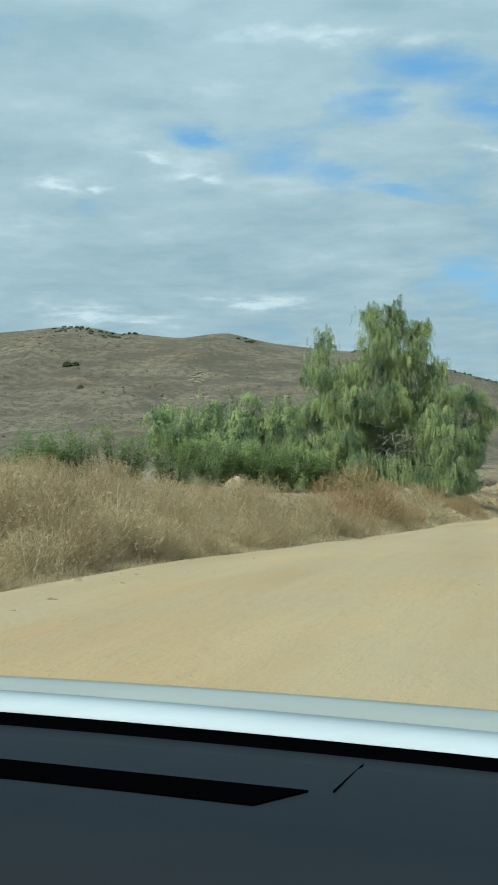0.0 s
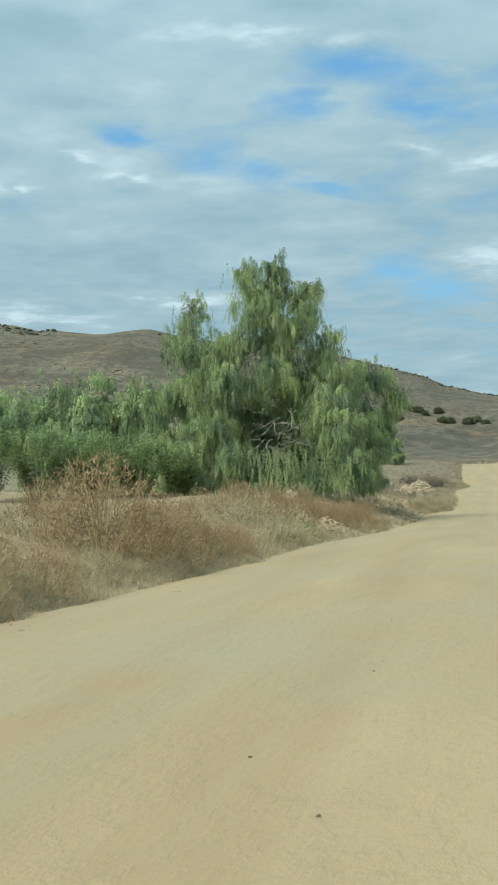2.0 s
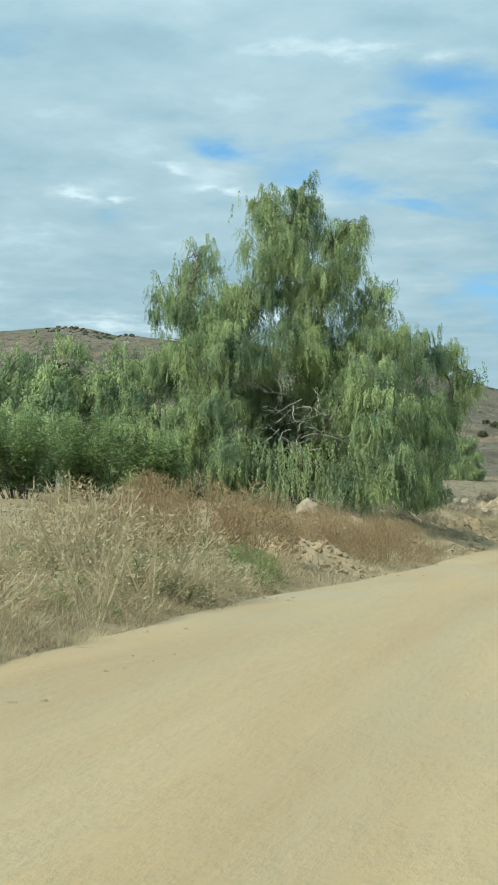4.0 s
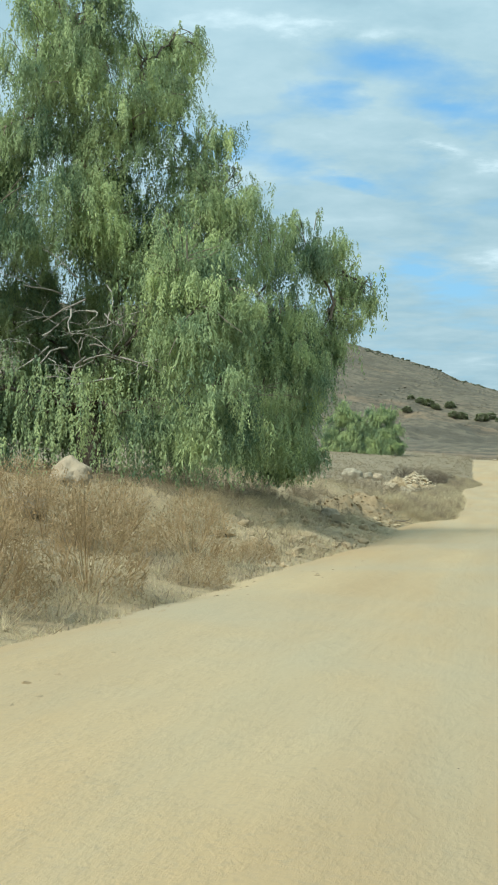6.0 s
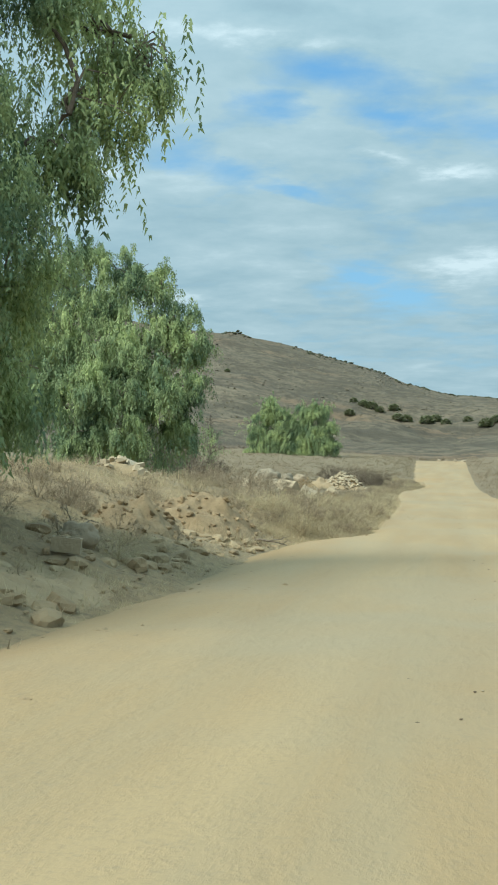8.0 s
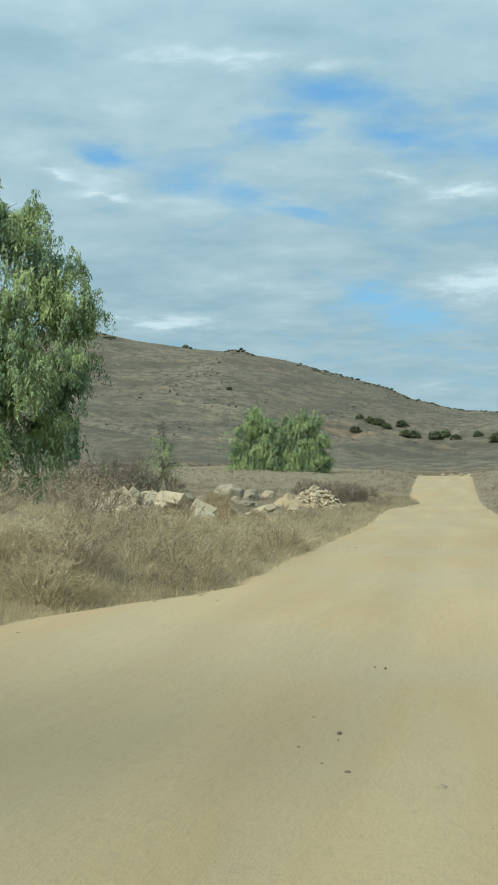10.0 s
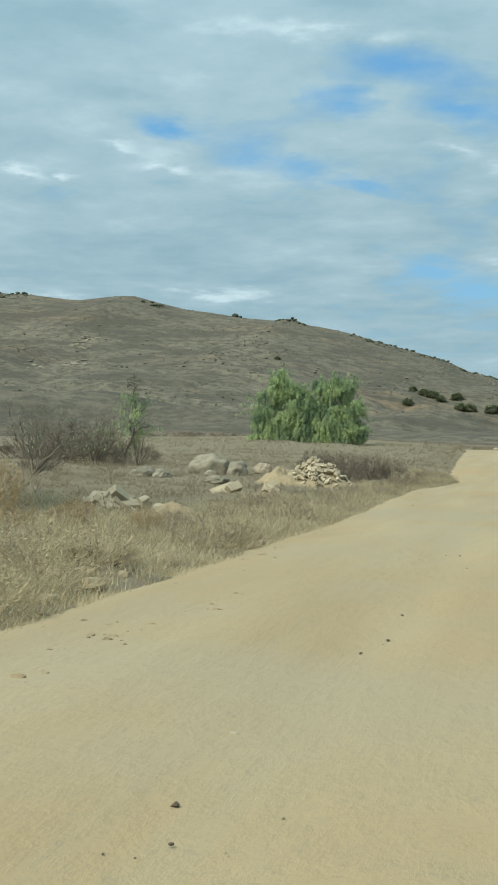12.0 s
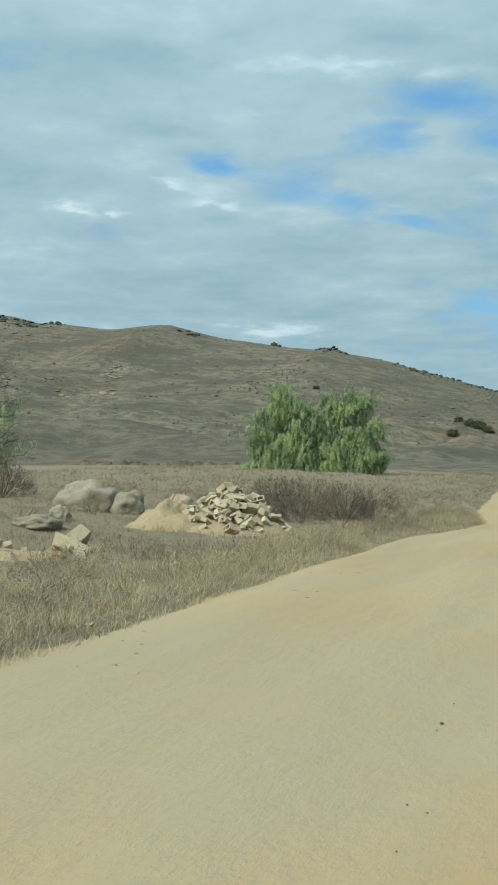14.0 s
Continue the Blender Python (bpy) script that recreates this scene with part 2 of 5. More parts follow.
FIELD = plant_material("field_grass", (0.18, 0.15, 0.095), (0.36, 0.30, 0.192), 0.6, 0.3, 0.9)
SCRUB = plant_material("hill_scrub", (0.05, 0.056, 0.034), (0.095, 0.10, 0.058), 0.5, 0.2, 0.8)
GREENWEED = plant_material("green_weed", (0.13, 0.16, 0.065), (0.33, 0.36, 0.15), 0.6, 0.35, 0.7)
BARK = rock_material("bark", (0.10, 0.08, 0.06), (0.22, 0.18, 0.14), 2.0)
TWIG = rock_material("bare_twig", (0.10, 0.085, 0.065), (0.24, 0.20, 0.15), 2.0)
DEADWOOD = rock_material("dead_wood", (0.24, 0.215, 0.18), (0.42, 0.385, 0.33), 2.0)
STONE = rock_material("pale_stone", (0.26, 0.21, 0.14), (0.42, 0.345, 0.24))
CONCRETE = rock_material("broken_concrete", (0.32, 0.265, 0.175), (0.50, 0.42, 0.285))
GREYROCK = rock_material("grey_boulder", (0.18, 0.157, 0.11), (0.30, 0.26, 0.185))
CLOD = rock_material("brown_clods", (0.215, 0.158, 0.088), (0.36, 0.27, 0.155), 2.5)
SAND = rock_material("bank_soil", (0.27, 0.205, 0.12), (0.39, 0.305, 0.18))


# ---- helpers for meshes ----
def mesh_of(name, verts, faces, mats, smooth=False, index=None):
    me = bpy.data.meshes.new(name)
    me.from_pydata(verts, [], faces)
    for m in mats:
        me.materials.append(m)
    if smooth:
        me.polygons.foreach_set("use_smooth", [True] * len(me.polygons))
    if index is not None:
        me.polygons.foreach_set("material_index", index)
    me.update()
    return me


def part(name, data, mat=None, parent=None, label=""):
    """One mesh object under a thing; data is a bmesh or a mesh."""
    if isinstance(data, bmesh.types.BMesh):
        me = bpy.data.meshes.new(name)
        data.to_mesh(me)
        data.free()
        me.materials.append(mat)
        data = me
    ob = new(name, data)
    if parent is not None:
        ob.parent = parent
    return tagged(ob, label)


def lerp(table, v):
    return float(np.interp(v, [a for a, _ in table], [b for _, b in table]))


def fbm(x, y, z=0.0, octaves=4):
    return noise.fractal(Vector((x, y, z)), 1.0, 2.0, octaves, noise_basis="PERLIN_ORIGINAL")


# ---- the lie of the land: x across the road, y along it ----
ROAD_Z = [(-40, 0.3), (0, 0.0), (10, 0.02), (20, -0.08), (45, -0.71), (56, -0.97), (67, -1.27), (78, -1.59), (90, -1.83), (100, -2.05),
          (112, -2.2), (124, -2.16), (137, -2.1), (150, -2.12), (180, -2.05), (200, -1.75), (215, -1.3), (240, -0.3), (260, 0.6), (285, 1.6), (300, 1.75), (330, 2.2)]
EDGE_L = [(-40, -6.5), (0, -6.5), (15, -6.8), (22, -6.4), (32, -5.8), (47, -5.5), (60, -5.9), (66, -5.4), (80, -5.3), (95, -5.0), (105, -5.1), (110, -5.4),
          (116, -5.2), (121, -3.7), (126, -3.9), (132, -3.9), (145, -4.2), (160, -4.7), (175, -5.5), (190, -5.8), (198, -4.9), (204, -4.2), (210, -5.0), (218, -5.6), (240, -6.4), (285, -7.7), (330, -9)]
EDGE_R = [(-40, 3.2), (120, 3.2), (150, 2.6), (180, 1.6), (215, 0.8), (285, 0.3), (330, -0.4)]
BANK = [(-40, 0.8), (20, 0.9), (38, 1.2), (60, 0.8), (78, 0.7), (92, 1.3), (123, 1.3), (134, 0.25), (140, 0.0), (152, -0.2), (170, -0.1), (190, 0.1), (220, 0.4), (285, 0.3), (330, 0.2)]
CREST = [(-700, 84), (-480, 96), (-370, 100.2), (-329, 100.7), (-303, 98.7), (-284, 93.6), (-275, 94.1), (-243, 90), (-212, 92.7), (-180, 83.5), (-150, 77.8),
         (-132, 76), (-123, 77), (-114, 73.4), (-91, 68.4), (-74, 63.5), (-58, 58.8), (-42, 54.5), (-30, 49), (0, 43.3), (24, 40.6), (120, 30), (300, 18), (700, 12)]
RISE = [(0, 0), (0.26, 0.12), (0.42, 0.19), (0.53, 0.30), (0.75, 0.62), (0.9, 0.88), (1.0, 1.0), (1.15, 0.9), (1.8, 0.3)]
FOOT, TOP = 300.0, 795.0


def smooth(a, b, v):
    v = min(1.0, max(0.0, (v - a) / (b - a)))
    return v * v * (3 - 2 * v)


def ground_z(x, y):
    road = lerp(ROAD_Z, y)
    el, er = lerp(EDGE_L, y), lerp(EDGE_R, y)
    rough = 0.0
    if y < 330 and abs(x) < 60:
        el += 0.35 * fbm(0.0, y * 0.5, 3.1, 3) + 0.22 * fbm(0.0, y * 1.3, 5.2, 2)
        rough = fbm(x * 0.35, y * 0.35, 0.0, 5)
    u, v = el - x, x - er
    z = road
    if u > 0:
        z += lerp(BANK, y) * (1 - math.exp(-(u / 3.6) ** 1.35)) + 0.05 * min(u, 22.0) + 0.22 * rough * min(1.0, u)
        if 84 < y < 132 and u < 14:
            z += 0.16 * fbm(x * 1.5, y * 1.3, 4.0, 3) * min(1.0, u)
    elif v > 0:
        z += 0.25 * (1 - math.exp(-v)) + 0.03 * min(v, 30.0) + 0.15 * rough * min(1.0, v)
    else:
        z -= 0.06
    if y > 262:
        z += 0.35 * smooth(286, 291, y) * (1 - smooth(293, 300, y))
    if y > FOOT:
        s = (y - FOOT) / (TOP - FOOT)
        crest = lerp(CREST, x)
        n = fbm(x * 0.012, y * 0.008, 0.0, 6) * 9.0 + fbm(x * 0.06, y * 0.05, 2.0, 4) * 1.6
        rise = lerp(RISE, s)
        z += (crest - 2.2) * rise + n * min(1.0, 4 * s) * max(0.12, 1 - smooth(0.55, 1.0, s) * 0.9)
    return z


def spread(a, b, step):
    return list(np.arange(a, b, step))


def build_ground():
    xs = spread(-900, -420, 30) + spread(-420, -60, 6) + spread(-60, -30, 2) + spread(-30, -12, 0.8) + spread(-12, 5, 0.35) + spread(5, 30, 2) + spread(30, 120, 6) + spread(120, 900, 40)
    ys = spread(-300, -20, 20) + spread(-20, 140, 0.5) + spread(140, 215, 0.8) + spread(215, 300, 2) + spread(300, 560, 6) + spread(560, 830, 4.5) + spread(830, 1500, 40)
    verts = [(x, y, ground_z(x, y)) for y in ys for x in xs]
    w = len(xs)
    faces, index = [], []
    for j in range(len(ys) - 1):
        for i in range(w - 1):
            a = j * w + i
            faces.append((a, a + 1, a + w + 1, a + w))
            index.append(1 if ys[j] > 296 else 0)
    ob = new("ground", mesh_of("ground", verts, faces, [GROUND, HILL], True, index))
    tagged(ob, "dry brown ground rising to a bare scrub-covered hill", "ground", kind="structure")


def build_road():
    ys = spread(-60, 60, 0.5) + spread(60, 215, 0.7) + spread(215, 292, 1.5)
    verts, faces = [], []
    n = 29
    for y in ys:
        el, er, z = lerp(EDGE_L, y) - 0.7, lerp(EDGE_R, y) + 0.7, lerp(ROAD_Z, y)
        for i in range(n):
            f = i / (n - 1)
            x = el + (er - el) * f
            side = min(x - el, er - x)
            rut = -0.03 * math.exp(-((x + 0.9) / 0.35) ** 2) - 0.03 * math.exp(-((x - 0.9) / 0.35) ** 2)
            verts.append((x, y, z + 0.03 - 0.16 * (1 - smooth(0.2, 1.5, side)) + rut + 0.03 * fbm(x * 0.9, y * 0.3, 7.0, 4)))
    for j in range(len(ys) - 1):
        for i in range(n - 1):
            a = j * n + i
            faces.append((a, a + 1, a + n + 1, a + n))
    ob = new("road", mesh_of("road", verts, faces, [ROAD], True))
    tagged(ob, "pale tan graded dirt road with loose stones", "road", kind="structure")


build_ground()
build_road()


# ---- plants ----
class Soup:
    """Gathers quads and strips for one mesh."""

    def __init__(self):
        self.v, self.f = [], []

    def leaf(self, p, d, side, w):
        """A pointed leaf from p along d."""
        n = len(self.v)
        m = p + d * 0.3
        self.v += [m - side * w, m + side * w, p + d]
        self.f.append((n, n + 1, n + 2))

    def stem(self, pts, w0, w1, side):
        n = len(self.v)
        k = len(pts)
        for i, p in enumerate(pts):
            w = w0 + (w1 - w0) * i / (k - 1)
            self.v += [p - side * w, p + side * w]
        for i in range(k - 1):
            a = n + 2 * i
            self.f.append((a, a + 1, a + 3, a + 2))

    def tube(self, pts, r0, r1, sides=6):
        n = len(self.v)
        k = len(pts)
        for i, p in enumerate(pts):
            q = pts[min(i + 1, k - 1)] - pts[max(i - 1, 0)]
            q.normalize()
            a = q.orthogonal().normalized()
            b = q.cross(a)
            r = r0 + (r1 - r0) * i / (k - 1)
            for s in range(sides):
                t = 2 * math.pi * s / sides
                self.v.append(p + (a * math.cos(t) + b * math.sin(t)) * r)
        for i in range(k - 1):
            for s in range(sides):
                a0, a1 = n + i * sides + s, n + i * sides + (s + 1) % sides
                self.f.append((a0, a1, a1 + sides, a0 + sides))
        self.f.append(tuple(n + (k - 1) * sides + s for s in range(sides)))

    def mesh(self, name, mat, smooth_=False):
        return mesh_of(name, [tuple(v) for v in self.v], self.f, [mat], smooth_)


def rnd(a, b):
    return random.uniform(a, b)


def branch_path(a, b, sag, steps=6, wobble=0.15):
    pts = []
    for i in range(steps + 1):
        f = i / steps
        p = a.lerp(b, f)
        p = p + Vector((rnd(-1, 1), rnd(-1, 1), rnd(-1, 1))) * wobble * (1 if 0 < i < steps else 0)
        p.z += sag * 4 * f * (1 - f)
        pts.append(p)
    return pts


def strand(leaves, p, out, length, leaf_len, low):
    """One short hanging string of narrow leaflets from p, their faces turned outwards."""
    steps = max(3, int(length / (0.42 * leaf_len)))
    sx, sy = out.x * rnd(0.0, 0.35) + rnd(-0.22, 0.22), out.y * rnd(0.0, 0.35) + rnd(-0.22, 0.22)
    ox, oy, oz = out.x + rnd(-0.2, 0.2), out.y + rnd(-0.2, 0.2), out.z + 0.3
    for i in range(steps):
        f = (i + 1) / steps
        z = p.z - length * f ** 1.25
        if z < low:
            break
        x, y = p.x + sx * length * f, p.y + sy * length * f
        for _ in range(2):
            a, k = rnd(0, 6.283), leaf_len * rnd(0.7, 1.3)
            nx, ny, nz = ox + rnd(-0.6, 0.6), oy + rnd(-0.6, 0.6), oz + rnd(-0.5, 0.6)
            dx, dy, dz = math.cos(a) * 0.42 * k, math.sin(a) * 0.42 * k, rnd(-1.0, -0.3) * k
            ux, uy, uz = dy * nz - dz * ny, dz * nx - dx * nz, dx * ny - dy * nx
            w = leaf_len * 0.118 * rnd(0.8, 1.3) / (math.sqrt(ux * ux + uy * uy + uz * uz) + 1e-6)
            n = len(leaves.v)
            mx, my, mz = x + 0.3 * dx, y + 0.3 * dy, z + 0.3 * dz
            leaves.v += [(mx - ux * w, my - uy * w, mz - uz * w), (mx + ux * w, my + uy * w, mz + uz * w), (x + dx, y + dy, z + dz)]
            leaves.f.append((n, n + 1, n + 2))


def shoot_out(leaves, wood, c, out, reach, lift, leaf_len, strings, low, drop=0.5):
    """A thin shoot that arches out of a clump and carries hanging strings of leaflets."""
    pts = []
    for i in range(6):
        f = i / 5
        pts.append(c + out * reach * f + Vector((0, 0, lift * math.sin(f * 2.2) - 0.25 * reach * f * f)))
    if wood is not None:
        wood.stem(pts, 0.016, 0.004, Vector((-out.y, out.x, 0.3)).normalized())
    for _ in range(strings):
        g = rnd(0.0, 1.0) ** 0.6 * 4.99
        k = int(g)
        p = pts[k].lerp(pts[k + 1], g - k) + Vector((rnd(-0.1, 0.1), rnd(-0.1, 0.1), rnd(-0.05, 0.12)))
        strand(leaves, p, out, rnd(0.15, 1.0) * drop * (0.5 + 0.12 * g), leaf_len, low)


def way_out(low):
    th, ph = rnd(0, 2 * math.pi), math.acos(rnd(low, 1))
    return Vector((math.cos(th) * math.sin(ph), math.sin(th) * math.sin(ph), math.cos(ph)))


def weeping_tree(name, label, foot, clumps, dense=1.0, leaf_len=0.2, trunk=0.42, skirt=0, skirt_r=4.0, hang=1.0):
    """A pepper tree: trunk, limbs to each clump, and lobes of arching shoots with hanging strings."""
    base = new(name)
    base.location = foot
    foot = Vector(foot)
    wood, leaves = Soup(), Soup()
    heart = Vector((0, 0, 1.9))
    wood.tube([Vector((0, 0, -0.4)), Vector((0.1, 0, 0.7)), Vector((0, 0.12, 1.4)), heart], trunk, trunk * 0.75, 10)
    limbs = []
    for cx, cy, cz, cr in sorted(clumps, key=lambda q: (Vector(q[:3]) - foot - heart).length):
        c = Vector((cx, cy, cz)) - foot
        start, thick = heart, trunk * 0.2
        near = [(q[0][4] - c).length for q in limbs if (q[1] - heart).length < (c - heart).length]
        if near and min(near) < 0.6 * (c - heart).length:
            # fork from the limb that passes nearest
            start, thick = min((q[0][4] for q in limbs if (q[1] - heart).length < (c - heart).length), key=lambda p: (p - c).length), trunk * 0.12
        # the top of the crown and its far side are thin enough to see through
        airy = 0.6 if c.y > 4.0 and c.z > 4.6 else 0.78 if c.z > 8.5 else 1.0
        limb = branch_path(start, c, 0.3, 7, 0.22)
        limbs.append((limb, c, cr))
        wood.tube(limb, thick, 0.02, 6)
        twig = Soup()
        lobes = [(c - Vector((0, 0, 0.15 * cr)), cr * 0.85, 1.2)]
        for _ in range(9):
            lobes.append((c + way_out(-0.75) * cr * rnd(0.45, 0.9), cr * rnd(0.22, 0.5), 1.0))
        for lc, lr, share in lobes:
            for _ in range(int((5 + 40 * lr ** 1.5) * dense * share * airy)):
                out = way_out(-0.55)
                shoot_out(leaves, None, lc + out * lr * 0.15, out, lr * rnd(0.45, 1.0), rnd(0.0, 0.28) * lr, leaf_len, 8, -0.2, (0.5 + 0.24 * cr) * hang)
        for _ in range(int(9 * cr * dense) + 3):
            # long single shoots break the outline
            out = way_out(-0.1)
            shoot_out(leaves, twig, c + out * cr * 0.5, out, cr * rnd(0.6, 1.0), rnd(0.2, 0.5), leaf_len, 14, -0.2, 0.75 * hang)
        for _ in range(6):
            e = c + way_out(-0.3) * cr * 0.95
            twig.tube(branch_path(limb[5], e, 0.2, 4, 0.1), 0.03, 0.008, 4)
        limbs[-1] += (twig,)
        for _ in range(int(70 * cr * dense * airy ** 2)):
            # broad sprays deep inside close the crown
            out = way_out(-0.9)
            p = c + out * cr * rnd(0.0, 0.75)
            strand(leaves, p, out, rnd(0.5, 1.0), leaf_len * 1.7, -0.2)
        for _ in range(int(70 * dense * airy)):
            # sprays along the limb fill the heart of the crown
            p = limb[random.randrange(2, 8)] + Vector((rnd(-1.1, 1.1), rnd(-1.1, 1.1), rnd(-0.4, 0.8)))
            strand(leaves, p, Vector((rnd(-1, 1), rnd(-1, 1), 0)), rnd(0.6, 1.3), leaf_len * 1.6, -0.2)
    for _ in range(skirt):
        th, r = rnd(0, 2 * math.pi), skirt_r * rnd(0.2, 1.0) ** 0.5
        p = Vector((math.cos(th) * r, math.sin(th) * r, rnd(0.7, 3.2)))
        strand(leaves, p, Vector((math.cos(th), math.sin(th), 0)), rnd(0.7, 1.6), leaf_len * 1.2, -0.2)
    whole = part("trunk", wood.mesh("trunk", BARK, True), None, base, "grey-brown forking trunk and limbs")
    for limb, c, cr, twig in limbs:
        tagged(part("branch", twig.mesh("branch", TWIG), None, whole), kind="stuff")
    part("crown", leaves.mesh("crown", LEAF), None, base, "drooping green feathery foliage")
    return tagged(base, label, "tree", "pepper trees by the road")


BIG_UPPER = [(-13.2, 96.0, 12.5, 1.5), (-12.5, 95.5, 13.3, 0.9), (-14.6, 96.0, 13.3, 0.7), (-13.5, 95.5, 11.3, 1.5), (-11.4, 97.0, 11.5, 1.2), (-10.8, 98.0, 12.2, 0.9), (-13.8, 95.0, 10.5, 1.9), (-11.8, 96.0, 9.4, 1.9), (-19.2, 102.0, 12.1, 1.0), (-18.9, 96.0, 9.0, 1.3), (-17.6, 97.0, 8.5, 1.8), (-10.1, 97.0, 8.7, 1.4), (-8.8, 96.0, 7.1, 1.2)]
BIG_FRONT = [(-15.0, 94.0, 6.7, 1.6), (-16.1, 93.0, 3.8, 1.5), (-14.9, 92.0, 2.0, 1.2), (-9.4, 94.0, 5.2, 1.6), (-8.4, 91.5, 2.9, 1.4), (-8.1, 91.5, 1.2, 1.1),
             (-17.8, 93.5, 1.7, 1.4), (-18.6, 94.5, 2.2, 1.3), (-10.0, 93.4, 0.8, 1.0), (-15.4, 94.5, 1.0, 1.2), (-17.2, 93.2, 2.6, 1.3), (-16.4, 92.6, 0.8, 1.0),
             (-19.0, 94.0, 0.8, 1.1), (-9.0, 92.2, 4.6, 1.2), (-8.0, 92.6, 4.0, 1.0)]
BIG_HEART = [(-18.0, 95.0, 6.5, 1.7), (-13.0, 95.0, 6.6, 1.9), (-13.9, 97.0, 4.1, 1.9), (-11.1, 96.0, 3.8, 1.4), (-19.4, 95.0, 3.4, 1.6), (-19.6, 96.5, 5.8, 1.6),
             (-15.6, 96.5, 5.0, 1.8), (-12.4, 97.0, 2.4, 1.5), (-16.2, 96.5, 8.2, 1.4), (-14.5, 95.0, 9.0, 1.4), (-12.6, 95.5, 8.0, 1.5), (-15.8, 95.5, 8.4, 1.2),
             (-17.0, 96.0, 7.2, 1.4), (-11.2, 96.0, 10.2, 1.2), (-16.8, 95.0, 4.6, 1.4), (-20.6, 95.0, 1.0, 1.2), (-20.2, 95.2, 3.9, 1.2)]
BIG_BACK = [(-8.5, 101.0, 6.4, 1.4), (-7.7, 103.0, 7.3, 1.3), (-6.6, 104.0, 6.0, 0.7), (-7.9, 100.0, 3.6, 1.6), (-8.0, 98.0, 1.4, 1.3), (-13.7, 98.0, 1.7, 1.5),
            (-7.3, 103.5, 6.9, 1.0), (-12.0, 97.5, 6.2, 1.7), (-10.4, 97.5, 6.6, 1.5), (-9.6, 99.0, 4.4, 1.6), (-18.7, 99.0, 10.4, 1.1), (-8.4, 102.5, 3.4, 1.1),
            (-8.5, 102.5, 1.8, 1.1), (-8.5, 102.5, 0.3, 0.9), (-8.2, 101.5, 4.8, 1.0), (-6.6, 103.5, 5.0, 0.7), (-5.9, 104.0, 5.7, 0.5), (-7.0, 103.0, 4.2, 0.6),
            (-17.0, 99.0, 2.4, 1.6), (-15.0, 99.5, 3.0, 1.7), (-19.2, 99.0, 2.8, 1.7), (-21.2, 99.0, 2.4, 1.6), (-18.4, 100.0, 5.0, 1.6), (-13.6, 100.0, 1.6, 1.5),
            (-8.2, 103.0, 2.4, 1.3), (-7.9, 101.8, 0.8, 1.1)]
LEFT_CLUMPS = [(-28.1, 98.0, 6.0, 2.0), (-25.0, 97.0, 5.6, 2.0), (-29.0, 96.0, 4.2, 2.4), (-25.2, 95.0, 3.0, 2.3), (-22.6, 98.0, 5.4, 1.9), (-22.8, 97.0, 2.8, 1.9), (-31.0, 97.0, 5.2, 2.0), (-21.3, 97.0, 5.6, 1.5), (-20.4, 95.5, 2.4, 1.5)]
FAR_UPPER = [(-20.4, 150.0, 8.3, 1.7), (-18.1, 149.0, 9.5, 1.5), (-16.4, 148.0, 9.0, 1.3), (-20.5, 148.0, 5.9, 1.9), (-17.5, 147.0, 6.3, 1.8), (-15.6, 148.0, 6.9, 1.6),
             (-14.4, 148.0, 5.8, 1.1), (-22.7, 151.0, 10.7, 1.7), (-24.4, 150.0, 8.9, 2.0), (-24.5, 149.0, 5.5, 2.2), (-20.7, 150.0, 10.8, 1.3), (-22.4, 149.0, 7.4, 1.6),
             (-19.0, 148.0, 7.8, 1.5), (-22.6, 148.0, 5.6, 1.4)]
FAR_LOWER = [(-18.2, 145.0, 3.3, 1.8), (-15.9, 146.0, 3.3, 1.8), (-14.7, 148.0, 3.7, 1.2), (-19.2, 145.0, 1.5, 1.5), (-16.9, 145.0, 1.3, 1.3), (-14.8, 147.0, 1.6, 1.2),
             (-23.2, 147.0, 2.2, 1.9), (-21.5, 147.5, 3.6, 1.6), (-23.6, 147.5, 3.9, 1.6), (-18.5, 147.0, 4.8, 1.4), (-16.4, 146.5, 4.8, 1.3), (-20.6, 147.5, 4.7, 1.4)]
SMALL_CLUMPS = [(-28.1, 272.0, 8.6, 2.4), (-29.8, 271.0, 5.8, 2.5), (-27.0, 271.0, 5.2, 2.2), (-24.8, 271.0, 4.1, 2.1), (-26.2, 271.5, 7.2, 2.0), (-30.4, 271.0, 3.1, 1.9), (-27.6, 270.5, 3.0, 1.9), (-25.0, 270.5, 2.8, 1.7), (-25.2, 271.0, 6.4, 1.7)]
SMALL_CLUMPS_B = [(-22.3, 272.0, 8.2, 2.4), (-20.6, 272.0, 5.8, 2.4), (-19.5, 272.0, 3.6, 1.9), (-23.1, 271.0, 4.7, 2.2), (-20.8, 273.0, 9.0, 1.5), (-21.4, 270.8, 3.0, 1.9), (-23.4, 270.6, 2.6, 1.6), (-23.9, 271.4, 6.6, 1.7)]


def on_ground(x, y, dz=0.0):
    return (x, y, ground_z(x, y) + dz)


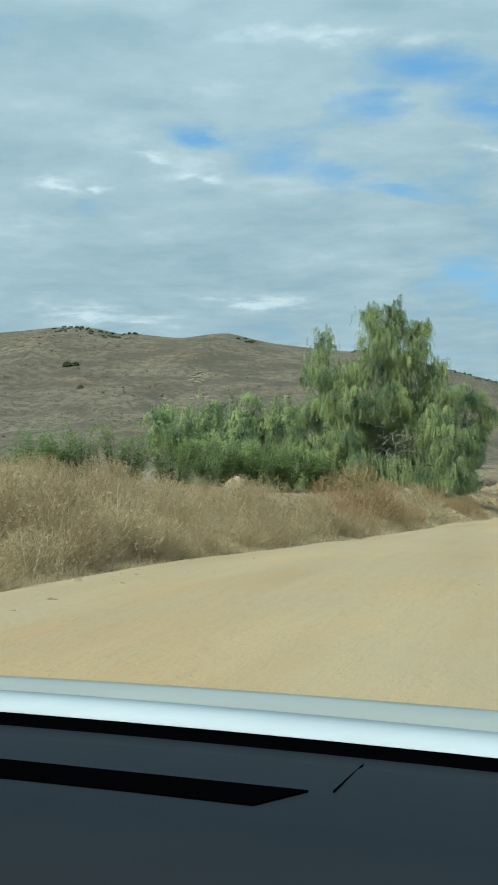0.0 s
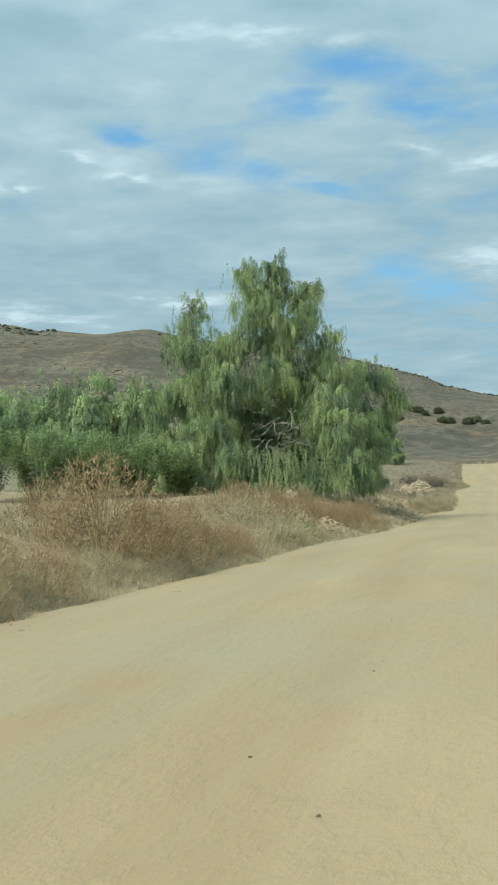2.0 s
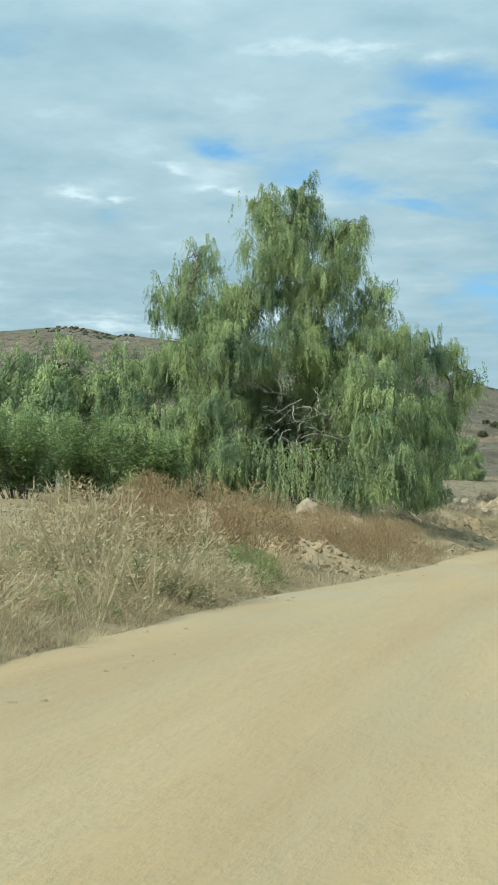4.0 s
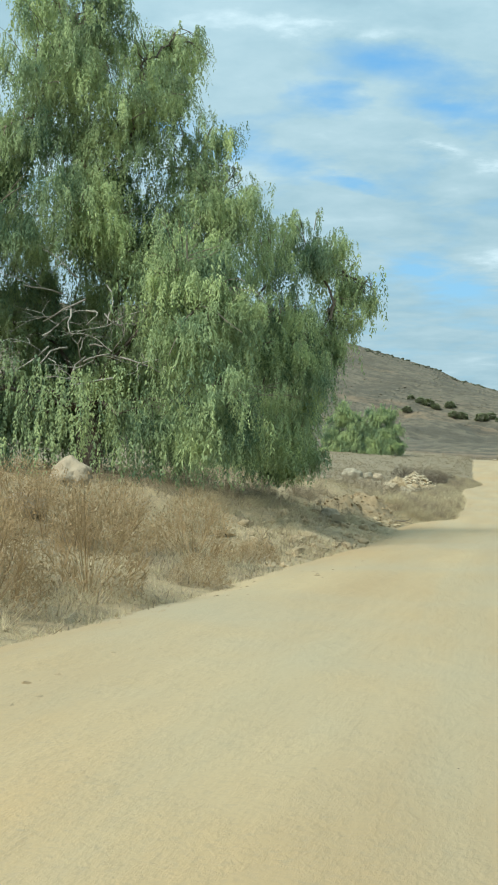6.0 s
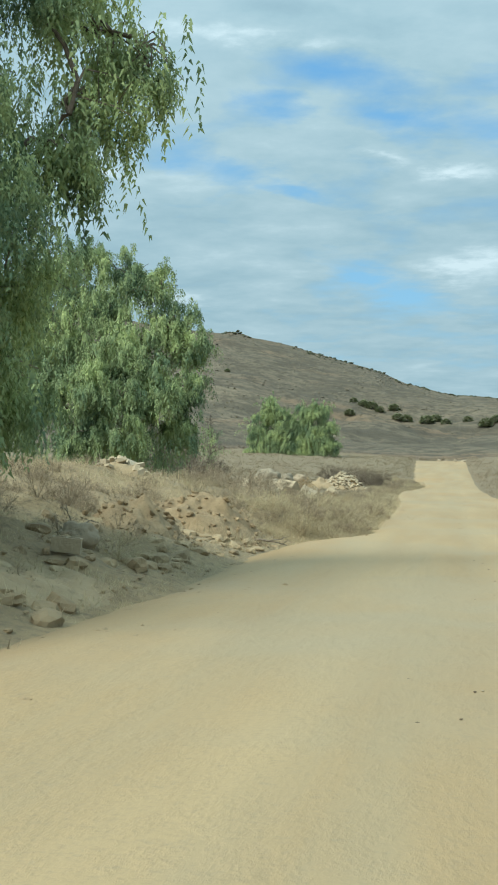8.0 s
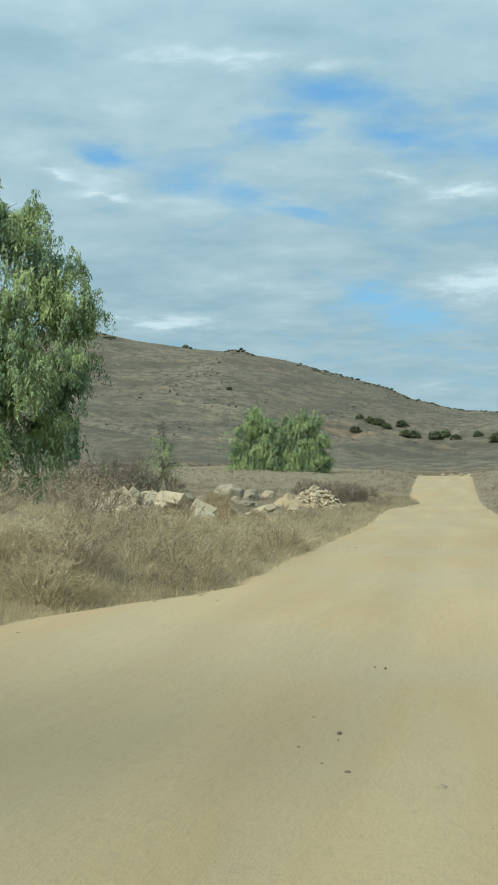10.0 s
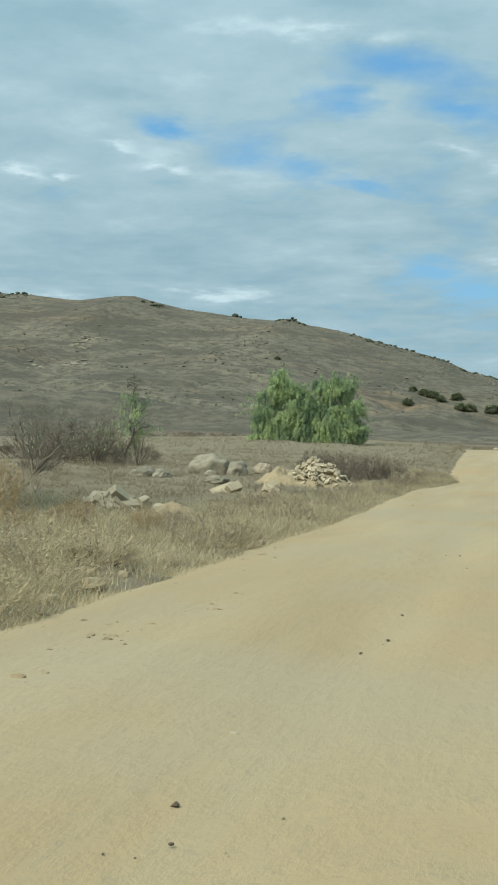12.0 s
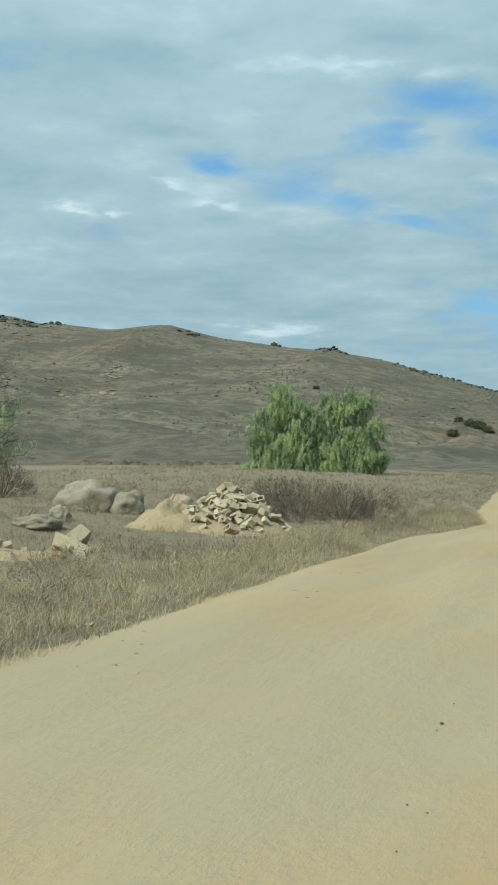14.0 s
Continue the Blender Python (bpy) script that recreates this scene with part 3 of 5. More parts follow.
tall_tree = weeping_tree("pepper_tree", "tall weeping green pepper tree beside the dirt road", on_ground(-13.0, 96.5), BIG_UPPER + BIG_FRONT + BIG_HEART + BIG_BACK, 0.52, 0.145, 0.42, 900, 5.4)
weeping_tree("pepper_tree", "rounded bright green pepper tree behind dry weeds", on_ground(-25.5, 97.5), LEFT_CLUMPS, 0.52, 0.25, 0.35, 500, 4.5)
weeping_tree("pepper_tree", "green pepper tree standing behind rubble heaps", on_ground(-18.5, 148), FAR_UPPER + FAR_LOWER, 0.48, 0.25, 0.38, 500, 4.0)
weeping_tree("pepper_tree", "small dense pepper tree at the far bend", on_ground(-28, 272), SMALL_CLUMPS, 0.58, 0.28, 0.3, 300, 3.0, 0.75)
weeping_tree("pepper_tree", "small dense pepper tree with a full round crown", on_ground(-21.5, 272), SMALL_CLUMPS_B, 0.58, 0.28, 0.3, 300, 3.0, 0.75)


def tumble_mesh(mat, seed, thick=1.0, stems=44, twigs=4200):
    """A rounded dry bush: stems that curve up and over into a dome, filled out with a tangle of fine twigs."""
    random.seed(seed)
    soup, fine = Soup(), Soup()

    def dome(low=0.0):
        a, h = rnd(0, 6.283), rnd(low, 1.0)
        r = math.sqrt(max(0.0, 1 - h * h))
        k = 0.95 + 0.16 * noise.noise(Vector((math.cos(a) * r * 2, math.sin(a) * r * 2, h * 2 + seed)))
        return Vector((math.cos(a) * r * 0.95 * k, math.sin(a) * r * 0.95 * k, h * 1.12 * k))

    for _ in range(stems):
        tip = dome(0.05)
        root = Vector((tip.x * 0.12, tip.y * 0.12, 0))
        mid = Vector((tip.x * 0.55, tip.y * 0.55, tip.z * 0.42))
        far = Vector((tip.x * 0.88, tip.y * 0.88, tip.z * 0.78))
        side = Vector((rnd(-1, 1), rnd(-1, 1), 0)).normalized()
        soup.stem([root, mid, far, tip], 0.0045 * thick, 0.0015 * thick, side)
        for _ in range(16):
            f = rnd(0.1, 1.0)
            p = mid.lerp(far, f) if random.random() < 0.6 else far.lerp(tip, f)
            q = p + Vector((tip.x * 0.3 + rnd(-0.16, 0.16), tip.y * 0.3 + rnd(-0.16, 0.16), rnd(0.02, 0.3)))
            lim = (q.x / 0.97) ** 2 + (q.y / 0.97) ** 2 + (q.z / 1.14) ** 2
            if lim > 1.1:
                q = q * (1.05 / lim ** 0.5)
            fine.leaf(p, q - p, Vector((rnd(-1, 1), rnd(-1, 1), rnd(-0.4, 0.4))).normalized(), 0.004 * thick)
    for _ in range(twigs):
        p = dome() * rnd(0.3, 1.0) ** 0.35
        d = Vector((p.x * 0.35 + rnd(-0.7, 0.7), p.y * 0.35 + rnd(-0.7, 0.7), p.z * 0.3 + rnd(-0.5, 0.7))).normalized() * rnd(0.04, 0.11)
        fine.leaf(p, d, Vector((rnd(-1, 1), rnd(-1, 1), rnd(-0.5, 0.5))).normalized(), rnd(0.004, 0.007) * thick)
    return soup.mesh("stalk", mat), fine.mesh("spray", mat)


BRUSH = plant_material("dead_brush", (0.10, 0.08, 0.058), (0.21, 0.17, 0.12), 0.6, 0.2, 0.9)
TAWNY = [tumble_mesh(DRY, 10 + i, 2.3, 30, 1600) for i in range(4)]
RUSTY = plant_material("rusty_weed", (0.235, 0.165, 0.086), (0.49, 0.36, 0.195), 0.6, 0.35, 0.9)
TUMBLE = [tumble_mesh(RUSTY, 15 + i, 2.0, 36, 3800) for i in range(3)]
GREY = [tumble_mesh(GREYWEED, 20 + i, 3.4, 20, 650) for i in range(3)]
PALE = [tumble_mesh(STRAW, 30 + i, 2.9, 22, 900) for i in range(3)]
LEAFY = [tumble_mesh(GREENWEED, 40 + i, 4.2, 30, 1500) for i in range(2)]
DARK = [tumble_mesh(BRUSH, 46 + i, 2.2, 60, 1700) for i in range(2)]
random.seed(77)


def weed(name, label, meshes, x, y, size, tall=1.0, sink=0.05):
    stems, twigs = random.choice(meshes)
    ob = new(name)
    ob.location = on_ground(x, y, -sink)
    ob.rotation_euler = (rnd(-0.08, 0.08), rnd(-0.08, 0.08), rnd(0, 6.28))
    ob.scale = (size, size, size * tall)
    tagged(part("stalk", stems, None, ob), kind="stuff")
    tagged(part("spray", twigs, None, ob), kind="stuff")
    return tagged(ob, label, "weed", "dry weeds along the road")


TALL_LABEL = "tall bushy tawny dry weed on the road bank"
GREY_LABEL = "low tangled grey-brown dead weed on the bank"
PALE_LABEL = "pale straw-coloured dry weed at the road edge"
GREEN_LABEL = "low green weed among dry grass at the roadside"


def edge(y):
    return lerp(EDGE_L, y)


# big single tumbleweeds that stand out along the bank: x, y, size, height
NEAR_TUMBLE = [(-6.7, 41.6, 1.4, 1.35), (-7.9, 42.4, 1.2, 1.25), (-6.2, 43.0, 1.15, 1.1), (-6.3, 45.0, 1.05, 1.0), (-6.0, 47.6, 0.95, 0.95), (-6.9, 46.6, 1.2, 1.0),
               (-6.2, 50.0, 0.85, 0.9), (-7.4, 49.6, 1.1, 1.0), (-6.0, 36.6, 0.8, 1.0), (-6.6, 35.4, 0.9, 1.0), (-7.1, 65.7, 1.15, 1.45), (-7.9, 64.8, 1.2, 1.4),
               (-9.2, 65.4, 1.2, 1.3), (-8.6, 63.2, 1.1, 1.3), (-9.8, 62.8, 1.1, 1.2)]
FAR_TUMBLE = [(-5.85, 75.6, 0.8, 1.65), (-6.1, 73.2, 0.75, 1.5), (-6.8, 74.5, 0.85, 1.5), (-7.7, 75.2, 0.9, 1.35), (-8.8, 75.8, 0.9, 1.25), (-9.8, 74.6, 0.9, 1.2),
              (-5.35, 78.9, 0.5, 1.0), (-6.3, 82.4, 0.95, 1.25), (-7.2, 80.8, 0.9, 1.2), (-8.2, 80.4, 0.95, 1.2), (-9.1, 81.6, 0.9, 1.1), (-5.7, 84.8, 0.55, 1.0),
              (-10.3, 80.2, 0.9, 1.1), (-8.0, 142.2, 1.0, 1.25), (-6.8, 142.8, 0.6, 1.0), (-6.2, 144.8, 0.45, 1.0), (-9.3, 143.4, 0.7, 1.1), (-5.6, 150.2, 0.4, 1.2)]
for x, y, size, tall in NEAR_TUMBLE + FAR_TUMBLE:
    weed("tumbleweed", "large rounded rusty-brown tumbleweed on the bank", TUMBLE, x, y, size * 0.95, tall)
# the brown thicket on the first stretch of bank
for i in range(105):
    y = rnd(11, 34)
    u = rnd(0.0, 1.0) ** 1.1 * 6.0
    weed("tawny_weed", TALL_LABEL, TAWNY if random.random() < 0.8 else PALE, edge(y) - 0.35 - u, y, rnd(0.6, 0.9), rnd(1.0, 1.3))
for i in range(80):
    y = rnd(11, 36)
    weed("tawny_weed", TALL_LABEL, TAWNY if random.random() < 0.7 else PALE, edge(y) - rnd(0.0, 1.0), y, rnd(0.4, 0.65), rnd(0.8, 1.2))
for i in range(34):
    y = rnd(48, 90)
    if 64 < y < 83:
        continue
    weed("tawny_weed", TALL_LABEL, TAWNY if random.random() < 0.6 else PALE, edge(y) - rnd(0.4, 4.5), y, rnd(0.45, 0.75), rnd(0.75, 1.1))
for i in range(40):
    y = rnd(34, 48)
    weed("straw_weed", PALE_LABEL, PALE if random.random() < 0.6 else GREY, edge(y) - rnd(-0.1, 1.4), y, rnd(0.3, 0.55), rnd(0.45, 0.8))
for i in range(30):
    y = rnd(62, 92)
    weed("straw_weed", PALE_LABEL, PALE if random.random() < 0.5 else GREY, edge(y) - rnd(0.2, 3.5), y, rnd(0.22, 0.36), rnd(0.6, 0.9))
for x, y, size in [(-9.4, 193, 1.2), (-8.4, 195.5, 1.3), (-10.0, 197, 1.5), (-8.9, 199, 1.4), (-7.6, 198, 1.3), (-11.6, 200, 1.4), (-12.8, 203, 1.3)]:
    weed("dead_brush", "dark tangled heap of dead brush in grass", DARK, x, y, size, 0.95)
for x, y, size in [(-6.3, 57.8, 1.25), (-7.0, 56.8, 1.35), (-6.0, 56.2, 1.0), (-7.8, 57.6, 1.3), (-6.1, 54.6, 0.9)]:
    weed("straw_weed", PALE_LABEL, PALE, x, y, size, 0.95)
for x, y, size in [(-6.2, 62.6, 0.6), (-6.9, 62.2, 0.7), (-6.1, 61.4, 0.5), (-6.6, 63.4, 0.6)]:
    weed("green_weed", "bushy bright green weed at the road edge", LEAFY, x, y, size, 1.0)
for i in range(30):
    y = rnd(52, 62)
    weed("green_weed", GREEN_LABEL, LEAFY, edge(y) - rnd(0.1, 3.0), y, rnd(0.25, 0.5), rnd(0.6, 1.0))
for i in range(26):
    y = rnd(50, 62)
    weed("straw_weed", PALE_LABEL, PALE, edge(y) - rnd(0.2, 3.5), y, rnd(0.6, 0.95), rnd(0.6, 0.9))
for i in range(36):
    y = rnd(86, 104)
    weed("straw_weed", PALE_LABEL, PALE, edge(y) - rnd(0.9, 5.0), y, rnd(0.3, 0.6), rnd(0.5, 0.9))
for i in range(130):
    y = rnd(102, 130)
    weed("grey_weed", GREY_LABEL, GREY, edge(y) - rnd(2.2 if y < 117 else 0.4, 11.0), y, rnd(0.35, 0.7), rnd(0.5, 0.9))
for i in range(110):
    y = rnd(117, 138)
    weed("straw_weed", PALE_LABEL, PALE if random.random() < 0.75 else GREY, edge(y) - rnd(0.1, 2.8), y, rnd(0.4, 0.75), rnd(0.6, 0.95))
for i in range(150):
    y = rnd(138, 215)
    kind, meshes = random.choice((("grey_weed", GREY), ("straw_weed", PALE)))
    weed(kind, "soft dry grey-tan weed along the road edge", meshes, edge(y) - rnd(0.15, 2.6), y, rnd(0.35, 0.65), rnd(0.6, 1.0))
for x, y, size in [(-7.8, 130, 1.15), (-8.6, 131, 1.2), (-8.2, 128.5, 1.1), (-9.4, 130.5, 1.2), (-7.2, 126.5, 0.95), (-6.8, 132, 0.9), (-9.8, 128, 1.1)]:
    weed("grey_weed", "grey-brown dead weed before a rubble heap", GREY, x, y, size, 0.9)
for x, y, size in [(-24.5, 195, 1.9), (-26.5, 197, 2.3), (-28.5, 199, 2.2), (-22.5, 197, 1.6), (-31, 201, 2.2), (-23.5, 184, 1.3), (-25.5, 199, 2.0)]:
    weed("dead_brush", "dark dead brush round leafless shrubs", DARK, x, y, size, 1.0)
for i in range(24):
    y = rnd(150, 230)
    weed("grey_weed", GREY_LABEL, GREY, lerp(EDGE_R, y) + rnd(0.2, 4.0), y, rnd(0.5, 0.8), rnd(0.6, 0.9))


def weed_patch(label, meshes, spots):
    """Low weeds too many to count, joined."""
    verts, faces = [], []
    for x, y, size, tall in spots:
        a = rnd(0, 6.28)
        turn = np.array([[math.cos(a), -math.sin(a), 0], [math.sin(a), math.cos(a), 0], [0, 0, tall]]) * size
        for me in random.choice(meshes):
            co = np.empty(len(me.vertices) * 3)
            me.vertices.foreach_get("co", co)
            n = len(verts)
            verts += (co.reshape(-1, 3) @ turn.T + np.array(on_ground(x, y, -0.04))).tolist()
            faces += [tuple(n + k for k in p.vertices) for p in me.polygons]
    tagged(new("dead_weeds", mesh_of("dead_weeds", verts, faces, [meshes[0][0].materials[0]])), label, "weeds", kind="stuff")


LOW = [tumble_mesh(GREYWEED, 60 + i, 3.9, 10, 300) for i in range(3)]
spots = []
for i in range(300):
    y = rnd(132, 232)
    spots.append((edge(y) - 1.0 - rnd(0.0, 1.0) ** 1.2 * 19, y, rnd(0.4, 0.8), rnd(0.5, 0.85)))
weed_patch("low grey-brown dead weeds over the flat", LOW, spots)
spots = []
for i in range(260):
    y = rnd(90, 130)
    spots.append((edge(y) - rnd(0.9, 10.0), y, rnd(0.25, 0.55), rnd(0.5, 0.9)))
weed_patch("small grey-brown dead weeds on the bank", LOW, spots)


def grass_field(name, label, mat, y0, y1, count, reach, h0, h1, right=False, wide=0.005, blades=11):
    soup = Soup()
    for _ in range(count):
        y = rnd(y0, y1)
        u = rnd(0, 1) ** 1.5 * reach - 0.15
        x = lerp(EDGE_R, y) + 0.1 + u if right else edge(y) + 0.1 - u
        if reach > 2 and fbm(x * 0.35, y * 0.35, 9.0, 3) < -0.22 - 0.15 * random.random():
            continue
        p0 = Vector(on_ground(x, y, -0.03))
        h = rnd(h0, h1) * (0.5 + 0.5 * min(1.0, max(0.0, u) / 0.6))
        for _ in range(blades):
            a = rnd(0, 6.28)
            lean = rnd(0.1, 1.0) if random.random() < 0.6 else rnd(0.8, 2.2)
            p = p0 + Vector((rnd(-0.16, 0.16), rnd(-0.16, 0.16), 0))
            soup.leaf(p, Vector((math.cos(a) * lean, math.sin(a) * lean, rnd(0.45, 1.0))) * h * rnd(0.6, 1.1), Vector((-math.sin(a), math.cos(a), 0)), wide)
    ob = new(name, soup.mesh(name, mat))
    tagged(ob, label, "grass", kind="stuff")


grass_field("dry_grass", "short dry straw grass on the road bank", STRAW, 5, 62, 10000, 9, 0.15, 0.45, False, 0.004, 12)
grass_field("dry_grass", "sparse dry grass below the trees", STRAW, 62, 102, 5000, 10, 0.1, 0.32, False, 0.004)
grass_field("dry_grass", "pale dry grass round the rubble", STRAW, 115, 160, 11000, 12, 0.2, 0.5, False, 0.0045, 12)
grass_field("dry_grass", "grey dead grass over the flat", FIELD, 142, 215, 13000, 24, 0.12, 0.4, False, 0.0055, 12)
grass_field("dry_grass", "grey dead grass far along the road", FIELD, 205, 292, 6000, 40, 0.2, 0.55, False, 0.012, 9)
grass_field("dry_grass", "thin dead grass on the broken bank", STRAW, 98, 124, 4000, 10, 0.08, 0.22, False, 0.004, 10)
grass_field("dry_grass", "dry grass on the far verge of the road", GREYWEED, 120, 285, 2500, 9, 0.25, 0.6, True, 0.01)
grass_field("dry_grass", "grey dead grass on the ground behind weeds", GREYWEED, 12, 96, 4500, 30, 0.2, 0.5, False, 0.008)
grass_field("dry_grass", "matted straw along the edge of the road", STRAW, 8, 62, 3600, 1.6, 0.2, 0.45, False, 0.0045, 10)
grass_field("dry_grass", "thin straw along the edge of the road", STRAW, 62, 92, 1300, 1.8, 0.15, 0.4, False, 0.005, 9)
grass_field("dry_grass", "dead grass hanging over the road edge", STRAW, 112, 210, 5200, 1.9, 0.2, 0.45, False, 0.005, 10)


# ---- stones, rubble and boulders ----
def chunk_mesh(name, mat, size, seed, jag=0.25):
    """An angular broken block."""
    random.seed(seed)
    bm = bmesh.new()
    for sx in (-1, 1):
        for sy in (-1, 1):
            for sz in (-1, 1):
                for _ in range(2):
                    bm.verts.new((sx * size[0] / 2 * rnd(1 - jag, 1.05), sy * size[1] / 2 * rnd(1 - jag, 1.05), sz * size[2] / 2 * rnd(1 - jag, 1.05)))
    res = bmesh.ops.convex_hull(bm, input=bm.verts)
    bmesh.ops.delete(bm, geom=[g for g in res["geom_interior"] if isinstance(g, bmesh.types.BMVert)], context="VERTS")
    bmesh.ops.bevel(bm, geom=bm.edges[:], offset=min(size) * 0.05, segments=1, affect="EDGES", clamp_overlap=True)
    me = bpy.data.meshes.new(name)
    bm.to_mesh(me)
    bm.free()
    me.materials.append(mat)
    return me


def boulder_mesh(name, mat, size, seed, lump=0.28):
    bm = bmesh.new()
    bmesh.ops.create_icosphere(bm, subdivisions=4, radius=1.0)
    for v in bm.verts:
        n = v.co.normalized()
        r = 1 + lump * noise.noise(n * 1.3 + Vector((seed, 0, 0))) - 0.32 * abs(noise.noise(n * 2.3 + Vector((0, 0, seed)))) + 0.09 * noise.noise(n * 4.0 + Vector((0, seed, 0))) + 0.03 * noise.noise(n * 11.0)
        v.co = Vector((n.x * size[0] / 2, n.y * size[1] / 2, n.z * size[2] / 2)) * r
    me = bpy.data.meshes.new(name)
    bm.to_mesh(me)
    bm.free()
    me.materials.append(mat)
    me.polygons.foreach_set("use_smooth", [True] * len(me.polygons))
    return me


def boulder(label, mat, x, y, size, seed, turn=0.0, up=0.25):
    ob = new("boulder", boulder_mesh("boulder", mat, size, seed))
    ob.location = on_ground(x, y, size[2] * (up - 0.1))
    ob.rotation_euler = (0, 0, turn)
    return tagged(ob, label, "boulder", "boulders in the dry field")


boulder("smooth pale domed boulder at the foot of a tree", STONE, -11.2, 90.0, (1.05, 0.95, 0.95), 1.0, 0, 0.3)
boulder("small pale rounded rock among dry weeds", STONE, -9.0, 81.5, (0.9, 0.7, 0.6), 2.0)
boulder("pale rounded rock among tall weeds", STONE, -13.5, 51.7, (0.95, 0.8, 0.8), 3.4, 0, 0.5)
boulder("large rounded grey boulder in dead grass", GREYROCK, -17.0, 192.5, (2.3, 1.5, 1.5), 4.0, 0.2)
boulder("lumpy grey boulder in dead grass", GREYROCK, -15.3, 192.0, (1.3, 1.2, 1.35), 5.0, 0.9)
boulder("tan rounded boulder beside grey boulder", STONE, -14.6, 196.0, (1.4, 1.0, 1.0), 6.0, 0.1)
boulder("low grey boulder in dead grass", GREYROCK, -18.4, 185.0, (1.5, 1.1, 0.9), 7.0, 0.5)
boulder("low pale boulder in dead grass", GREYROCK, -16.8, 182.5, (1.3, 0.9, 0.7), 8.0, 1.5)
boulder("small grey boulder in dead grass", GREYROCK, -15.3, 186.0, (0.9, 0.7, 0.7), 9.0, 2.0)
boulder("broad low boulder in dead grass", GREYROCK, -13.8, 181.0, (1.2, 0.9, 0.5), 10.0, 0.3)
boulder("pale rounded rock beside the sandy bank", STONE, -15.5, 131.0, (2.6, 2.0, 0.9), 11.0, 0.3, 0.1)
boulder("pale pointed rock lying on the bank", STONE, -6.9, 103.5, (0.75, 0.5, 0.5), 12.0, 0.6)

BLOCKS = [chunk_mesh("chunk", CONCRETE, (rnd(0.6, 1.2), rnd(0.45, 0.85), rnd(0.28, 0.5)), 100 + i, 0.3) for i in range(8)]
BITS = [chunk_mesh("chunk", CONCRETE, (rnd(0.25, 0.5), rnd(0.2, 0.4), rnd(0.12, 0.28)), 130 + i) for i in range(8)]
random.seed(5)


def heap_lift(px, py, r, h, seed):
    """Height of a heap of earth above the ground, at r of its radius."""
    return h * (1 - r * r) ** 1.5 * (1 + 0.45 * fbm(px * 0.9, py * 0.9, seed, 3)) + (0.05 + 0.12 * h) * fbm(px * 2.6, py * 2.6, seed, 6) * (1 - r ** 3) - 0.1 * r ** 4


def soil_heap(name, label, mat, x, y, rx, ry, h, seed, category="mound"):
    """A heap of earth, rounded and lumpy, that runs out into the ground."""
    n, m = 72, 26
    verts, faces = [], []
    for j in range(m + 1):
        r = j / m
        for i in range(n):
            a = 2 * math.pi * i / n
            px, py = x + math.cos(a) * rx * r, y + math.sin(a) * ry * r
            verts.append((px - x, py - y, ground_z(px, py) + heap_lift(px, py, r, h, seed) - ground_z(x, y)))
    for j in range(m):
        for i in range(n):
            k = (i + 1) % n
            faces.append((j * n + i, (j + 1) * n + i, (j + 1) * n + k, j * n + k))
    ob = new(name, mesh_of(name, verts, faces, [mat], True))
    ob.location = on_ground(x, y)
    return tagged(ob, label, category)


def lump_mesh(name, mat, size, seed):
    """A crumbly rounded lump of earth."""
    bm = bmesh.new()
    bmesh.ops.create_icosphere(bm, subdivisions=2, radius=0.5)
    for v in bm.verts:
        n = v.co.normalized()
        k = 1 + 0.45 * noise.noise(n * 1.6 + Vector((seed, 0, 0))) + 0.25 * noise.noise(n * 4.2 + Vector((0, seed, 0)))
        v.co = Vector((v.co.x * size[0], v.co.y * size[1], v.co.z * size[2])) * k
    me = bpy.data.meshes.new(name)
    bm.to_mesh(me)
    bm.free()
    me.materials.append(mat)
    return me


CLODS = [lump_mesh("clod", CLOD, (rnd(0.16, 0.34), rnd(0.14, 0.28), rnd(0.1, 0.2)), 160.3 + i) for i in range(6)]


def clod_mound(label, x, y, rx, ry, h, seed, count):
    """A dug-out mound: an earth core strewn with loose clods."""
    base = new("earth_mound")
    base.location = on_ground(x, y)
    core = soil_heap("earth_core", "", CLOD, x, y, rx, ry, h, seed)
    core.parent, core.location = base, (0, 0, 0)
    del core["category"]
    random.seed(seed)
    for _ in range(count):
        a, r = rnd(0, 6.28), rnd(0, 1) ** 0.6 * 1.1
        px, py = x + math.cos(a) * rx * r, y + math.sin(a) * ry * r
        ob = new("clod", random.choice(CLODS))
        ob.parent = base
        ob.location = (px - x, py - y, ground_z(px, py) - ground_z(x, y) + (heap_lift(px, py, r, h, seed) if r < 1 else 0.0) + 0.02)
        ob.rotation_euler = (rnd(-0.8, 0.8), rnd(-0.8, 0.8), rnd(0, 6.28))
        k = 0.18 + 0.55 * random.random() ** 2
        ob.scale = (k, k, k)
    return tagged(base, label, "mound")


def cinder_block(parent):
    """A hollow concrete block with two cells right through it."""
    bm = bmesh.new()
    L, W, H, t = 0.4, 0.2, 0.2, 0.035
    for x0, x1, y0, y1 in [(-L / 2, L / 2, -W / 2, -W / 2 + t), (-L / 2, L / 2, W / 2 - t, W / 2), (-L / 2, -L / 2 + t, -W / 2 + t, W / 2 - t), (L / 2 - t, L / 2, -W / 2 + t, W / 2 - t), (-t / 2, t / 2, -W / 2 + t, W / 2 - t)]:
        bmesh.ops.create_cube(bm, size=1.0, matrix=Matrix.Translation(((x0 + x1) / 2, (y0 + y1) / 2, 0)) @ Matrix.Diagonal((x1 - x0, y1 - y0, H, 1)))
    return part("cinder_block", bm, CONCRETE, parent)


